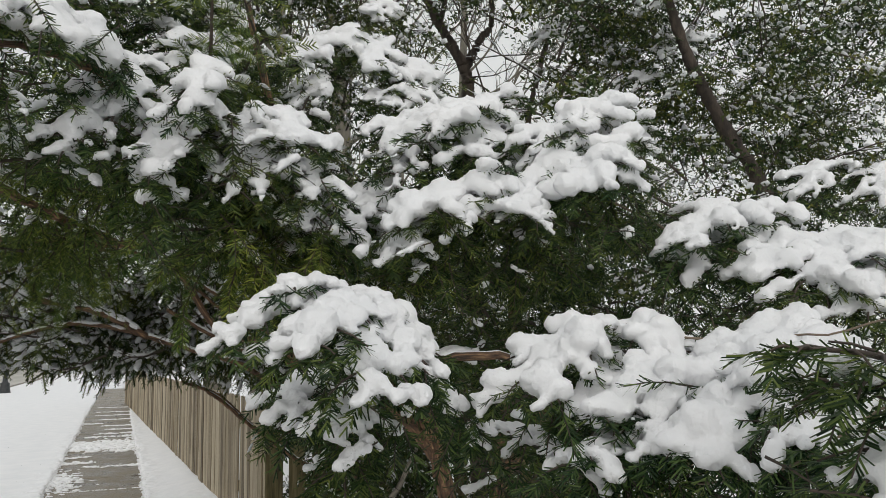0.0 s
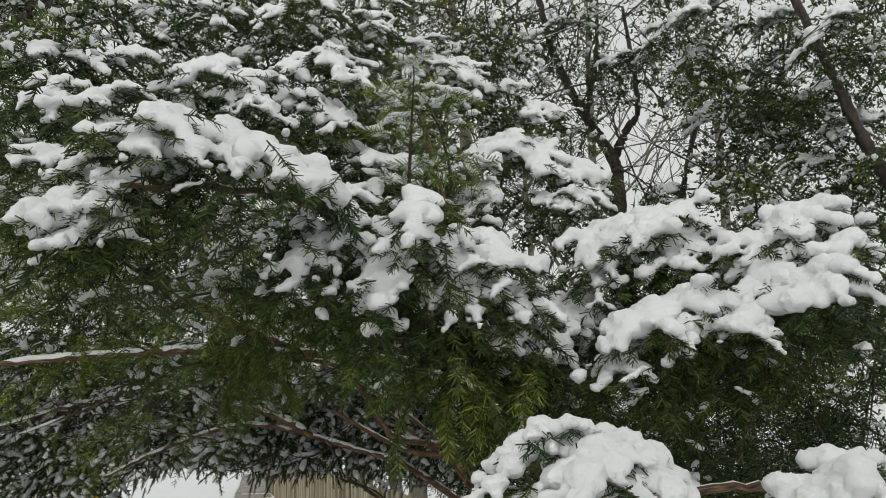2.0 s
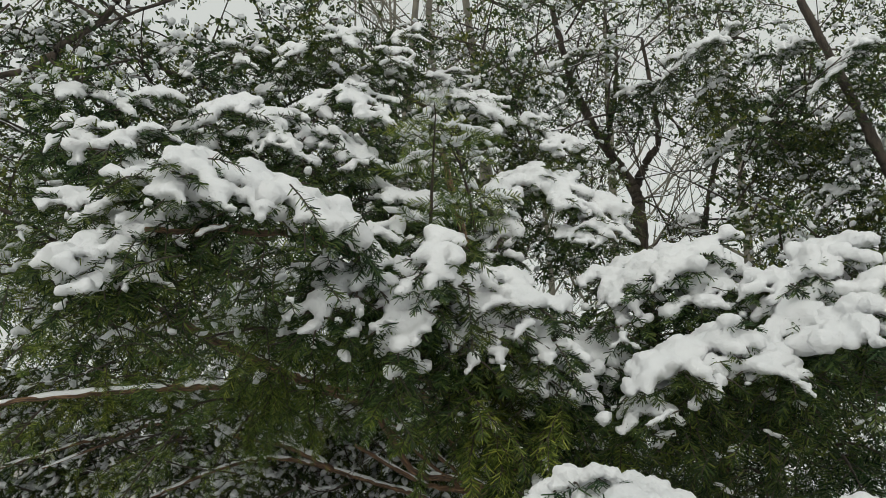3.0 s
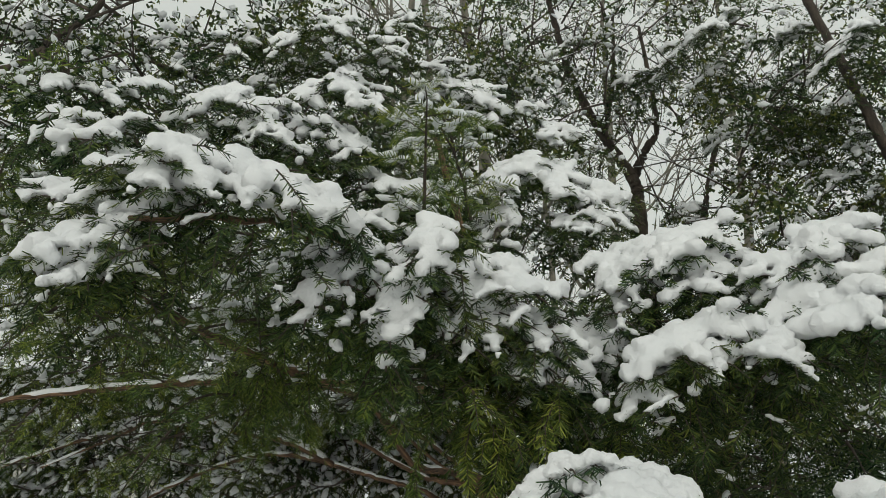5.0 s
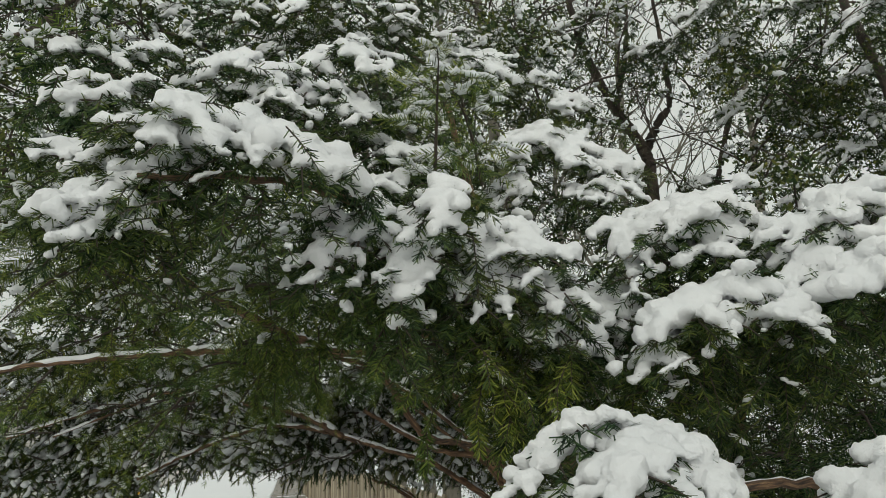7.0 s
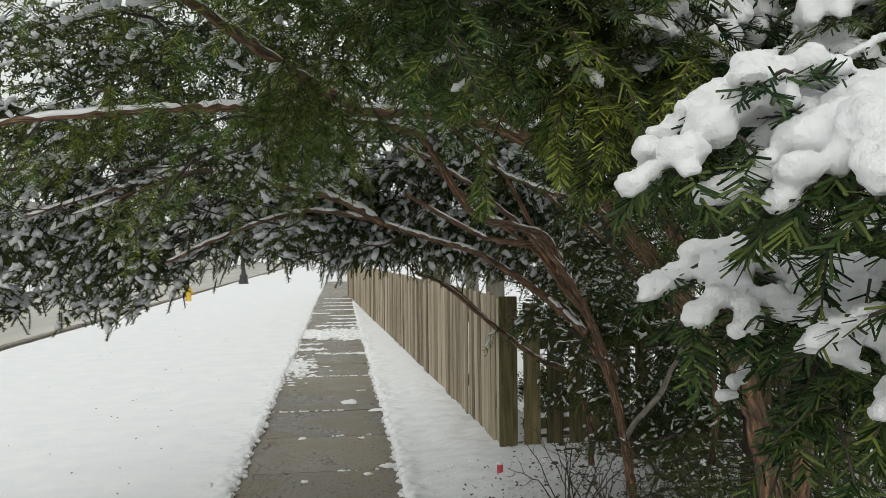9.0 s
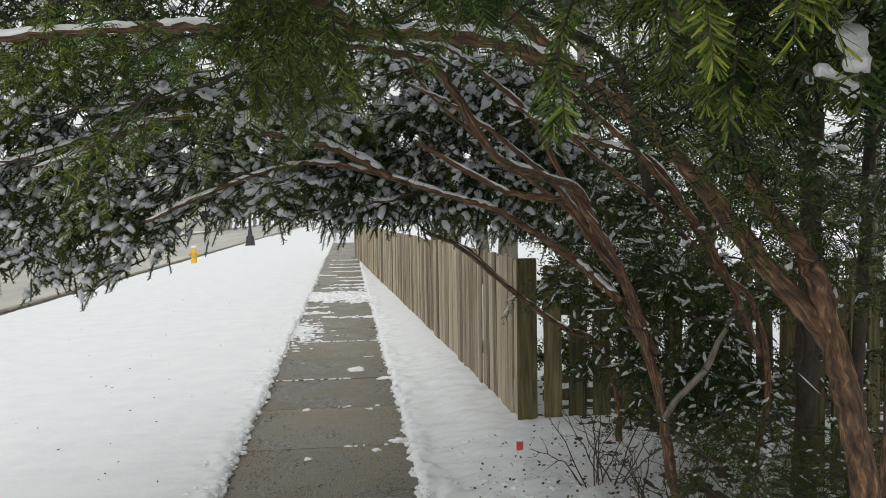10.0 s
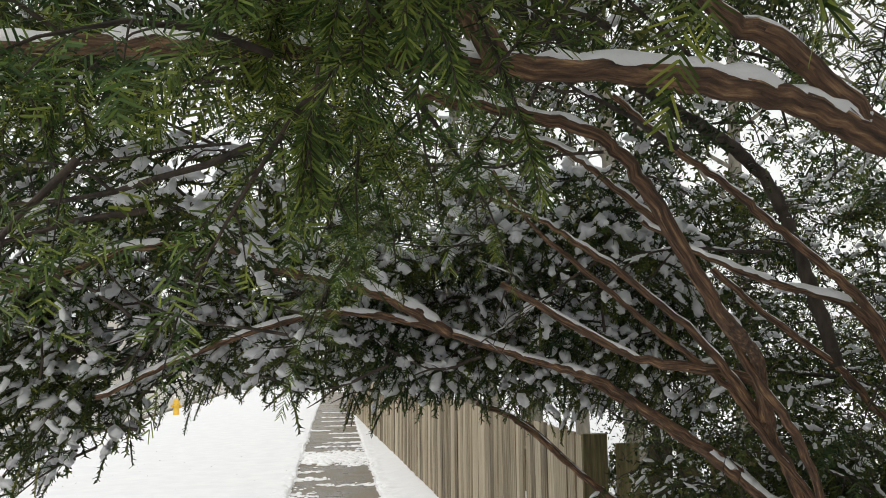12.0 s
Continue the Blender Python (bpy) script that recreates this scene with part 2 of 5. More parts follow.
def sprig(needles, length, width, blade, seed):
    """One flat yew shoot along x: two ranks of needles; each needle a narrow blade."""
    r = np.random.default_rng(seed)
    v, f = [], []
    for side in (-1, 1):
        for i in range(needles):
            s = (i + 0.5 + r.uniform(-0.25, 0.25)) / needles
            ln = blade * (0.65 + 0.5 * math.sin(math.pi * min(1, 0.25 + 0.7 * s))) * r.uniform(0.85, 1.12)
            a = radians(r.uniform(48, 68) - 22 * s)
            d = np.array((math.cos(a), side * math.sin(a), r.uniform(-0.35, 0.5)))
            d /= np.linalg.norm(d)
            o = np.array((s * length, 0, 0))
            w = unit(np.cross(d, (0, 0, 1))) * width / 2 + np.array((0, 0, r.uniform(-0.3, 0.3) * width))
            bend = np.array((0, 0, -0.08 * ln))
            k = len(v)
            v += [o - w * 0.7, o + w * 0.7, o + d * ln + w * 0.55 + bend, o + d * ln - w * 0.55 + bend]
            f.append((k, k + 1, k + 2, k + 3))
    return np.array(v), np.array(f)


def brush(needles, length, width, blade, seed):
    """A finger-like shoot along x, with short needles all round it."""
    r = np.random.default_rng(seed)
    v, f = [], []
    for i in range(needles):
        s = (i + r.uniform(0, 1)) / needles
        a = i * 2.4 + r.uniform(-0.4, 0.4)
        out = np.array((0, math.cos(a), math.sin(a)))
        d = unit(out + np.array((r.uniform(0.35, 0.8), 0, 0)))
        o = np.array((s * length, 0, 0))
        w = unit(np.cross(d, (1, 0.2, 0.1))) * width / 2
        ln = blade * r.uniform(0.8, 1.15)
        k = len(v)
        v += [o - w, o + w, o + d * ln + w * 0.5, o + d * ln - w * 0.5]
        f.append((k, k + 1, k + 2, k + 3))
    return np.array(v), np.array(f)


def finger(needles, length, width, blade, seed):
    """A dense finger: a dark core clothed in short needles."""
    v, f = brush(needles, length, width, blade, seed)
    core = Build()
    tube(core, [(0, 0, 0), (length * 0.5, 0, 0.002), (length * 1.02, 0, -0.002)], [0.003, 0.004, 0.002], 3, False)
    return np.concatenate([v, core.v[0]]), np.concatenate([f, core.f[0] + len(v)])


BRUSH = [finger(26, 0.102, 0.0066, 0.0172, s) for s in range(8)]
MIDDLE = [sprig(14, 0.10, 0.0034, 0.025, s) for s in range(6)]
COARSE = [sprig(8, 0.10, 0.0052, 0.027, s) for s in range(6)]
FAR = [brush(11, 0.10, 0.0078, 0.019, s) for s in range(6)]
FARTHEST = [brush(7, 0.10, 0.0105, 0.019, s) for s in range(6)]


def place(b, kind, o, d, up, scale, rng):
    d = unit(d)
    s = np.cross(up, d)
    if np.linalg.norm(s) < 1e-3:
        s = np.cross((1.0, 0, 0), d)
    s = unit(s)
    u = np.cross(d, s)
    v, f = kind[rng.integers(len(kind))]
    b.add(v @ np.array((d, s, u)) * scale + o, f)


def stripe(b, p, q, r, rng, sides=4, whole=False, lift=0.012):
    """A lumpy ridge of snow lying on a shoot from p to q."""
    if (lift == 0 or (p[1] < 5.2 and p[2] < 2.5)) and abs(q[2] - p[2]) > 0.6 * np.linalg.norm(np.subtract(q, p)):
        return
    if p[1] < 5.2 and p[2] < 2.5:
        sides = 7
    a = rng.uniform(-0.06, 0.16 if whole else 0.6)
    c = rng.uniform(0.66, 1.0) if whole else a + rng.uniform(0.3, 0.6)
    p, q = np.asarray(p), np.asarray(q)
    k = 6 if p[1] < 7.2 and p[2] < 2.5 else 4
    t = np.linspace(a, min(c, 1.02), k)[:, None]
    path = p * (1 - t) + q * t + UP * (r * 0.6 + min(lift, 0.012 if k == 6 else 0.004)) + rng.normal(0, 0.3 * r, (k, 3))
    w = r * rng.uniform(0.55, 1.25, k)
    w[0], w[-1] = 0.25 * r, 0.2 * r
    tube(b, path, w, sides, False)


def over_walk(p):
    """True in the space that people keep clear over the pavement."""
    return -1.2 < p[0] < 0.31 and p[2] < (2.1 if p[1] < 2.8 else 2.13 if p[1] < 3.8 else 1.92) and p[1] < 4.4


def part(name, build, mat, parent, label="", smooth=True, kind=""):
    ob = new(name, build if isinstance(build, bpy.types.Mesh) else build.mesh(name, mat, smooth))
    ob.parent = parent
    if parent.type == "EMPTY":
        ob.matrix_parent_inverse = Matrix.Translation(-parent.location)
    return tagged(ob, label, kind=kind)


def thing(name, label, category, group="", at=(0, 0, 0), kind=""):
    ob = new(name)
    ob.location = at
    return tagged(ob, label, category, group, kind)


# ---------------------------------------------------------------- ground, walk, road
def noise1(x, y, scale, seed=0.0):
    return noise.noise(Vector((x * scale, y * scale, seed)))


def sheet(name, xs, ys, height, mat, label, category):
    """A ground sheet over the grid of xs by ys."""
    b = Build()
    v = np.array([(x, y, height(x, y)) for y in ys for x in xs])
    nx = len(xs)
    i = (np.arange(len(ys) - 1)[:, None] * nx + np.arange(nx - 1)[None]).ravel()
    b.add(v, np.stack([i, i + 1, i + nx + 1, i + nx], -1))
    return tagged(new(name, b.mesh(name, mat)), label, category, kind="structure")


WALK = 0.61
FENCE_Y, FENCE_X, FENCE_RUN = 8.33, 1.464, -0.036


def swell(x, y):
    return 0.012 * noise1(x, y, 0.8) + 0.004 * noise1(x, y, 5.0, 3.0)


def right_level(x, y):
    """The strip between walk and fence rises gently, then falls off behind."""
    s = min(max((x - WALK) / 0.75, 0), 1)
    return 0.11 * s * s * (3 - 2 * s)


sheet("ground", np.concatenate([np.linspace(-600, -20, 12), np.linspace(-15, 15, 13), np.linspace(20, 600, 12)]),
      np.concatenate([np.linspace(-300, -12, 8), np.linspace(-8, 70, 20), np.linspace(80, 900, 14)]),
      lambda x, y: -0.16 - 0.00006 * abs(x) ** 1.2, LAWN_SNOW, "snow-covered flat ground reaching the horizon", "ground")


def rows_y():
    return np.concatenate([np.arange(-6, 4, 0.25), np.arange(4, 16, 0.022), np.arange(16, 30, 0.08), np.arange(30, 70, 0.6)])


def edge_of(y, seed):
    amp = 1.0 if y < 40 else 0.4
    worn = 0.05 * min(1, max(0, (8.6 - y) / 2)) if seed < 0 else 0
    return worn + amp * (0.028 * noise1(y, seed, 1.1) + 0.026 * noise1(y, seed, 6.0) + 0.018 * noise1(y, seed, 19.0))


def snow_bank(name, side, out, level, label):
    """Lawn snow that ends in a ragged lip at the walk."""
    steps = np.concatenate([[0, 0.004, 0.014, 0.03, 0.05, 0.075, 0.105, 0.14, 0.18, 0.23, 0.29, 0.36], np.linspace(0.45, 1, 7) ** 1.0])
    lip = np.array([-0.012, 0.016, 0.034, 0.043, 0.046, 0.044, 0.047, 0.044, 0.042, 0.04, 0.038, 0.037] + [0.035] * 7)
    far = np.array([0.0] * 12 + list(np.linspace(0.02, 1, 7)))
    if side > 0:
        near = np.arange(0.04, 1.1, 0.05)
        steps = np.concatenate([steps[:12], 0.36 + near, steps[12:] + 1.0])
        lip = np.concatenate([lip[:12], np.full(len(near), 0.036), lip[12:]])
        far = np.concatenate([far[:12], near / out, np.linspace(1.2 / out, 1, 7)])
    ys = rows_y()
    v = []
    for y in ys:
        e = WALK + edge_of(y, side * 5.0)
        for s, h, g in zip(steps, lip, far):
            d = s if g == 0 else 0.36 + g * out
            x = side * (e + d)
            rough = min(1, s / 0.05) * (0.036 * noise1(x, y, 7.0, 1.0) + 0.030 * noise1(x, y, 16.0, 2.0) + 0.014 * noise1(x, y, 38.0, 3.0)) * max(0.12, 1 - s / 0.4)
            if side > 0 and 0.05 < s < 1.4 and y < 12:
                rough += 0.02 * noise1(x, y, 6.0, 4.0) + 0.016 * noise1(x, y, 15.0, 5.0)
            v.append((x, y, h + rough + swell(x, y) * min(1, s) + level(abs(x), y)))
    n = len(steps)
    i = (np.arange(len(ys) - 1)[:, None] * n + np.arange(n - 1)[None]).ravel()
    f = np.stack([i, i + 1, i + n + 1, i + n], -1)
    b = Build()
    b.add(v, f if side > 0 else f[:, ::-1])
    return tagged(new(name, b.mesh(name, LAWN_SNOW)), label, "snow", kind="structure")


snow_bank("lawn_snow", -1, 5.2, lambda x, y: -0.02 * max(0, x - 1.5), "smooth white snow lying over a lawn beside the pavement")
snow_bank("verge_snow", 1, 4.5, right_level, "trodden snow on the strip between pavement and fence")

# clods along both ragged edges of the swept walk
rng = np.random.default_rng(31)
clods = []
for k in range(8):
    p = BALL_SMALL[0].copy()
    for q in p:
        q *= 1 + 0.5 * noise.noise(Vector(q * 1.6) + Vector((k * 5.3, 0, 0)))
    clods.append(p)
b = Build()
for k in range(2300):
    y = 5.6 + 20 * rng.random() ** 1.6
    side = -1 if rng.random() < 0.68 else 1
    d = abs(rng.normal(0, 0.11 if side < 0 else 0.05)) - 0.016
    x = side * (WALK + edge_of(y, side * 5.0) + d)
    r = rng.uniform(0.008, 0.026) * (1.0 if d < 0.05 else 0.8)
    z = 0.008 if d < 0.01 else 0.03 + (right_level(x, y) if side > 0 else 0)
    b.add(clods[int(rng.integers(8))] * (r * 1.25, r * 1.35, r * 0.75) + (x, y, z), BALL_SMALL[1])
for k in range(240):
    x, y = rng.uniform(0.75, 1.75), rng.uniform(5.6, 8.0)
    r = rng.uniform(0.006, 0.019)
    b.add(clods[int(rng.integers(8))] * (r * 1.3, r * 1.3, r * 0.6) + (x, y, 0.036 + right_level(x, y) + swell(x, y)), BALL_SMALL[1])
tagged(new("snow_clods", b.mesh("snow_clods", SNOW)), "crumbly clods of snow along the pavement's edges", "snow", kind="stuff")

# bare soil and leaf litter that comes through the snow under the yews


def litter_level(x, y):
    under = min(1, max(0, (x - 1.55) / 0.5)) + (0.25 if y > 8.3 else 0)
    return 0.036 + right_level(x, y) - 0.05 + 0.045 * under + 0.025 * noise1(x, y, 2.6, 7.0) + 0.025 * noise1(x, y, 9.0, 8.0) + 0.035 * noise1(x, y, 15.0, 6.0)


sheet("litter_bed", np.arange(1.4, 5.3, 0.035), np.arange(4.0, 9.8, 0.035), litter_level, SOIL, "dark bare soil and leaf litter under the yews", "soil")

# road with kerbs on the far side of the lawn
b = Build()
for k, (x0, x1, z0, z1) in enumerate([(-14.6, -6.45, -0.15, -0.15)]):
    b.add([(x0, -40, z0), (x1, -40, z1), (x1, 160, z1), (x0, 160, z0)], [(0, 1, 2, 3)])
tagged(new("road", b.mesh("road", ROAD)), "wet grey-brown road with thin slush", "road", kind="structure")


def box(b, lo, hi, bevel=0.0):
    """A box with bevelled upright and level edges."""
    (x0, y0, z0), (x1, y1, z1) = lo, hi
    c = min(bevel, (x1 - x0) / 3, (y1 - y0) / 3, (z1 - z0) / 3)
    rings = [(z0, c), (z0 + c, 0), (z1 - c, 0), (z1, c)] if c else [(z0, 0), (z1, 0)]
    v = []
    for z, i in rings:
        v += [(x0 + i + c, y0 + i, z), (x1 - i - c, y0 + i, z), (x1 - i, y0 + i + c, z), (x1 - i, y1 - i - c, z),
              (x1 - i - c, y1 - i, z), (x0 + i + c, y1 - i, z), (x0 + i, y1 - i - c, z), (x0 + i, y0 + i + c, z)]
    f = []
    for r in range(len(rings) - 1):
        for k in range(8):
            f.append((8 * r + k, 8 * r + (k + 1) % 8, 8 * r + 8 + (k + 1) % 8, 8 * r + 8 + k))
    t = 8 * (len(rings) - 1)
    f += [(t, t + 1, t + 6, t + 7), (t + 1, t + 2, t + 5, t + 6), (t + 2, t + 3, t + 4, t + 5),
          (7, 6, 1, 0), (6, 5, 2, 1), (5, 4, 3, 2)]
    b.add(v, f)


def kerb(name, x):
    b = Build()
    box(b, (x - 0.08, -40, -0.16), (x + 0.08, 160, -0.02), 0.02)
    tagged(new(name, b.mesh(name, CONCRETE, False)), "pale concrete kerb along the road", "kerb", kind="structure")


kerb("kerb_near", -6.38)
kerb("kerb_far", -14.7)


# ---------------------------------------------------------------- fences
def board_mesh(w, h, seed, t=0.018, mat=FENCE_WOOD):
    b = Build()
    box(b, (-w / 2, -t / 2, 0), (w / 2, t / 2, h), 0.003)
    me = b.mesh("fence_board", mat, False)
    for v in me.vertices:
        v.co.y += 0.004 * math.sin(v.co.z * 2 + seed)
        v.co.x += 0.003 * math.sin(v.co.z * 3 + seed * 2)
    return me


long_fence = thing("board_fence", "weathered tan close-board wooden fence beside the pavement", "fence", at=(FENCE_X, FENCE_Y, 0.1), kind="structure")
kinds = [board_mesh(0.1345, 1.30, s) for s in range(7)]
rng = np.random.default_rng(3)
angle = math.atan(FENCE_RUN)
for i in range(190):
    s = 0.07 + 0.1425 * i
    ob = new("board", kinds[i % 7])
    ob.parent = long_fence
    ob.location = (s * math.sin(angle) + rng.normal(0, 0.006), s * math.cos(angle), -0.03 + rng.normal(0, 0.007) - 0.0015 * s)
    ob.rotation_euler = (0, rng.normal(0, 0.004), math.pi / 2 - angle + rng.normal(0, 0.018))
for z in (0.3, 0.95):
    b = Build()
    box(b, (0.02, 0, z), (0.06, 27, z + 0.09), 0.004)
    ob = part("rail", b, FENCE_WOOD, long_fence, smooth=False)
    ob.matrix_parent_inverse = Matrix()
    ob.rotation_euler = (0, 0, -angle)
b = Build()
box(b, (-0.012, -0.045, -0.1), (0.140, -0.012, 1.27), 0.005)
part("end_board", b, MOSSY_WOOD, long_fence, "mossy brown end board", smooth=False).matrix_parent_inverse = Matrix()


def picket_fence(x0, y0, x1, y1, w, pitch, h, label):
    f = thing("picket_fence", label, "fence", at=(x0, y0, 0.05), kind="structure")
    ln = math.hypot(x1 - x0, y1 - y0)
    d = np.array(((x1 - x0) / ln, (y1 - y0) / ln))
    az = math.atan2(d[1], d[0])
    ks = [board_mesh(w, h, s + 20, mat=MOSSY_WOOD) for s in range(5)]
    r = np.random.default_rng(int(ln * 100))
    k = 0
    while k * pitch < ln:
        s = k * pitch + w / 2
        ob = new("picket", ks[k % 5])
        ob.parent = f
        ob.location = (d[0] * s, d[1] * s, r.normal(0, 0.008))
        ob.rotation_euler = (0, r.normal(0, 0.008), az + r.normal(0, 0.02))
        k += 1
    for z in (0.22, 0.88):
        b = Build()
        box(b, (0, 0.012, z), (ln, 0.05, z + 0.09), 0.004)
        rail = part("rail", b, MOSSY_WOOD, f, smooth=False)
        rail.matrix_parent_inverse = Matrix()
        rail.rotation_euler = (0, 0, az)
        sb = Build()
        for i in range(int(ln / 0.09)):
            s = 0.05 + i * 0.09
            if r.random() < 0.8:
                ball(sb, (s, 0.034, z + 0.1), (0.06, 0.024, r.uniform(0.02, 0.045)), BALL_SMALL)
        snow = part("rail_snow", sb, SNOW, f, "snow lying on the fence rail")
        snow.matrix_parent_inverse = Matrix()
        snow.rotation_euler = (0, 0, az)
    return f


picket_fence(1.655, 8.28, 4.6, 8.4, 0.14, 0.195, 1.26, "tan wooden picket fence with gaps, across from the close-board fence")
picket_fence(2.75, 6.5, 5.2, 7.3, 0.095, 0.15, 1.25, "grey-brown wooden picket fence under the yews")


# ---------------------------------------------------------------- yews
class Tree:
    def __init__(self, label, at, category="yew tree"):
        self.root = thing("yew_tree", label, category, "yews along the fence", at)
        self.twigs = Build()


def limb(tree, points, r0, r1, seed, mat=BARK, snow=0.5, name="limb", wob=0.0025, sides=12):
    """A bent, tapering limb, with snow along its upper side."""
    rng = np.random.default_rng(seed)
    ln = sum(np.linalg.norm(np.subtract(q, p)) for p, q in zip(points, points[1:]))
    n = max(8, int(ln / 0.035))
    path = curve(points, n, wob, rng)
    rad = np.linspace(r0, r1, n) * (1 + 0.07 * np.sin(np.arange(n) * 0.5 + seed) + rng.normal(0, 0.025, n))
    b = Build()
    if r0 > 0.018:
        sides = 16
    tube(b, path, rad, sides)
    # ridges and hollows that run along the stem
    core = np.concatenate([path[:1], path, path[-1:]])
    along = np.concatenate([[0], np.cumsum(np.linalg.norm(np.diff(core, axis=0), axis=1))])
    ang = np.linspace(0, 2 * math.pi, sides, endpoint=False)
    grain = np.array([(0.04 * math.cos(a), 0.04 * math.sin(a), s + seed) for s in along for a in ang])
    if r0 > 0.018:
        ridge = np.array([1 + 0.12 * noise.noise(Vector((g[0] * 45, g[1] * 45, g[2] * 7))) + 0.06 * noise.noise(Vector((g[0] * 110, g[1] * 110, g[2] * 12))) for g in grain])
        mid = np.repeat(core, sides, axis=0)
        b.v[-1] = mid + (b.v[-1] - mid) * ridge[:, None]
    grains = [grain]
    if mat is BARK and r0 > 0.018:
        # loose strips of peeling bark
        skin = b.v[-1].reshape(len(core), sides, 3)
        for _ in range(int(ln * 34)):
            k, j = int(rng.integers(2, n - 4)), int(rng.integers(sides))
            span = int(rng.integers(2, 4))
            wide = rng.uniform(0.12, 0.4)
            v, g = [], []
            for q in range(span + 1):
                lift = 1.02 + 0.16 * rng.random() * (q / span) ** 2
                p0, p1 = skin[k + q, j] - core[k + q], skin[k + q, (j + 1) % sides] - core[k + q]
                for w in (0.5 - wide, 0.5 + wide):
                    v.append(core[k + q] + (p0 * (1 - w) + p1 * w) * lift)
                    g.append(grain[(k + q) * sides + j] + (0.05, 0.03, 0))
            b.add(v, [(2 * q, 2 * q + 1, 2 * q + 3, 2 * q + 2) for q in range(span)])
            grains.append(np.array(g))
    ob = part(name, b, mat, tree.root)
    ob.data.attributes.new("grain", "FLOAT_VECTOR", "POINT").data.foreach_set("vector", np.concatenate(grains).astype(np.float32).ravel())
    if snow:
        sb = Build()
        i = 1
        while i < n - 2:
            k = min(n - 1, i + int(rng.integers(5, 18)))
            tan = unit(path[k] - path[i])
            if abs(tan[2]) < 0.86 and rng.random() < 0.9:
                seg = path[i:k + 1]
                rr = rad[i:k + 1]
                w = np.minimum(rr * 0.85, 0.03) * snow * 1.3
                w *= 0.7 + 0.3 * rng.random(len(w))
                w *= 1.1 - 0.7 * tan[2] ** 2
                w[0] *= 0.3
                w[-1] *= 0.3
                tube(sb, seg + UP * (rr * 0.62)[:, None], w + 0.002, 7)
            i = k + (0 if rng.random() < 0.7 else 1)
        if sb.v:
            part("limb_snow", sb, SNOW, ob, "snow lying along the limb", kind="stuff")
    return path


def shoots(b, twigs, snow_b, rng, base, tip, width, kind, spacing, snow_p, snow_r, droop, hang=0.0, twig_r=0.004, keep=None, scale=1.0, whole=False):
    """A flat spray: axis, side shoots to both sides, and needled sprigs along them."""
    base, tip = np.asarray(base, float), np.asarray(tip, float)
    ln = np.linalg.norm(tip - base)
    mid = (base + tip) / 2 + UP * 0.10 * ln + rng.normal(0, 0.03 * ln, 3)
    axis = curve([base, mid, tip], 10)
    tube(twigs, axis[::3], np.linspace(twig_r, 0.0016, 10)[::3], 4, False)
    n = max(4, int(ln / spacing))
    for i in range(n + 1):
        s = 0.08 + 0.92 * i / n
        k = min(8, int(s * 9))
        o = axis[k] + (axis[k + 1] - axis[k]) * (s * 9 - k)
        t = unit(axis[min(9, k + 1)] - axis[max(0, k - 1)])
        side = unit(np.cross(t, UP) + rng.normal(0, 0.12, 3))
        sgn = -1 if i % 2 else 1
        a = radians(rng.uniform(40, 65)) * (1 if i < n else 0.1)
        d = unit(t * math.cos(a) + sgn * side * math.sin(a) + UP * rng.normal(0.02, 0.16))
        sl = width * 0.5 * (0.55 + 0.5 * math.sin(math.pi * (0.2 + 0.65 * s))) * rng.uniform(0.7, 1.15)
        m = 5
        u = np.linspace(0, 1, m)[:, None]
        line = o + d * sl * u - UP * droop * sl * u * u
        if keep and keep(line[-1]):
            continue
        tube(twigs, line[::2], np.linspace(0.0022, 0.001, m)[::2], 3, False)
        count = max(1, int(sl / (0.033 * scale)))
        for j in range(count + 1):
            f = (j + 0.6) / (count + 0.6)
            q = o + d * sl * f - UP * droop * sl * f * f
            dd = unit(d - UP * 2 * droop * f)
            if j < count:
                turn = unit(np.cross(dd, UP)) * (1 if j % 2 else -1)
                dd = unit(dd * 0.8 + turn * 0.7 + rng.normal(0, 0.16, 3) - UP * 0.08)
            sc = scale * rng.uniform(0.65, 1.05)
            place(b, kind, q, dd, UP + rng.normal(0, 0.28, 3), sc, rng)
            if snow_p and rng.random() < snow_p * (1 - dd[2] * dd[2]) ** 0.9:
                stripe(snow_b, q, q + dd * 0.085 * sc, snow_r * rng.uniform(0.7, 1.3), rng, whole=whole)
    for i in range(int(hang * ln / 0.02)):
        k = int(rng.integers(1, 9))
        o = axis[k] + rng.normal(0, 0.25 * width, 3) * (1, 1, 0.2) - UP * rng.uniform(0, 0.25) * width
        if keep and keep(o - UP * 0.1):
            continue
        d = unit(np.array((rng.normal(0, 0.7), rng.normal(-0.25, 0.7), rng.uniform(-0.9, 0.1))))
        place(b, kind, o, d, UP + rng.normal(0, 0.6, 3), scale * rng.uniform(0.8, 1.2), rng)


near_tree = None
CRUMBLE = bpy.data.textures.new("crumble", "CLOUDS")
CRUMBLE.noise_scale, CRUMBLE.noise_depth = 0.019, 3
# cells of 1 cm round the tree in hand that lie in snow or close above it
CELL, CORNER = 0.01, np.array((-1.6, 1.3, 1.3))
COVERED = np.zeros((480, 480, 360), bool)
LOADED = []


def cover(c, r):
    i = ((np.asarray(c) - CORNER) / CELL).astype(int)
    n = max(1, int(r / CELL * 0.65))
    if (i > n).all() and (i < np.array(COVERED.shape) - n - 8).all():
        COVERED[i[0] - n:i[0] + n + 1, i[1] - n:i[1] + n + 1, i[2] - n // 2:i[2] + n + 3] = True


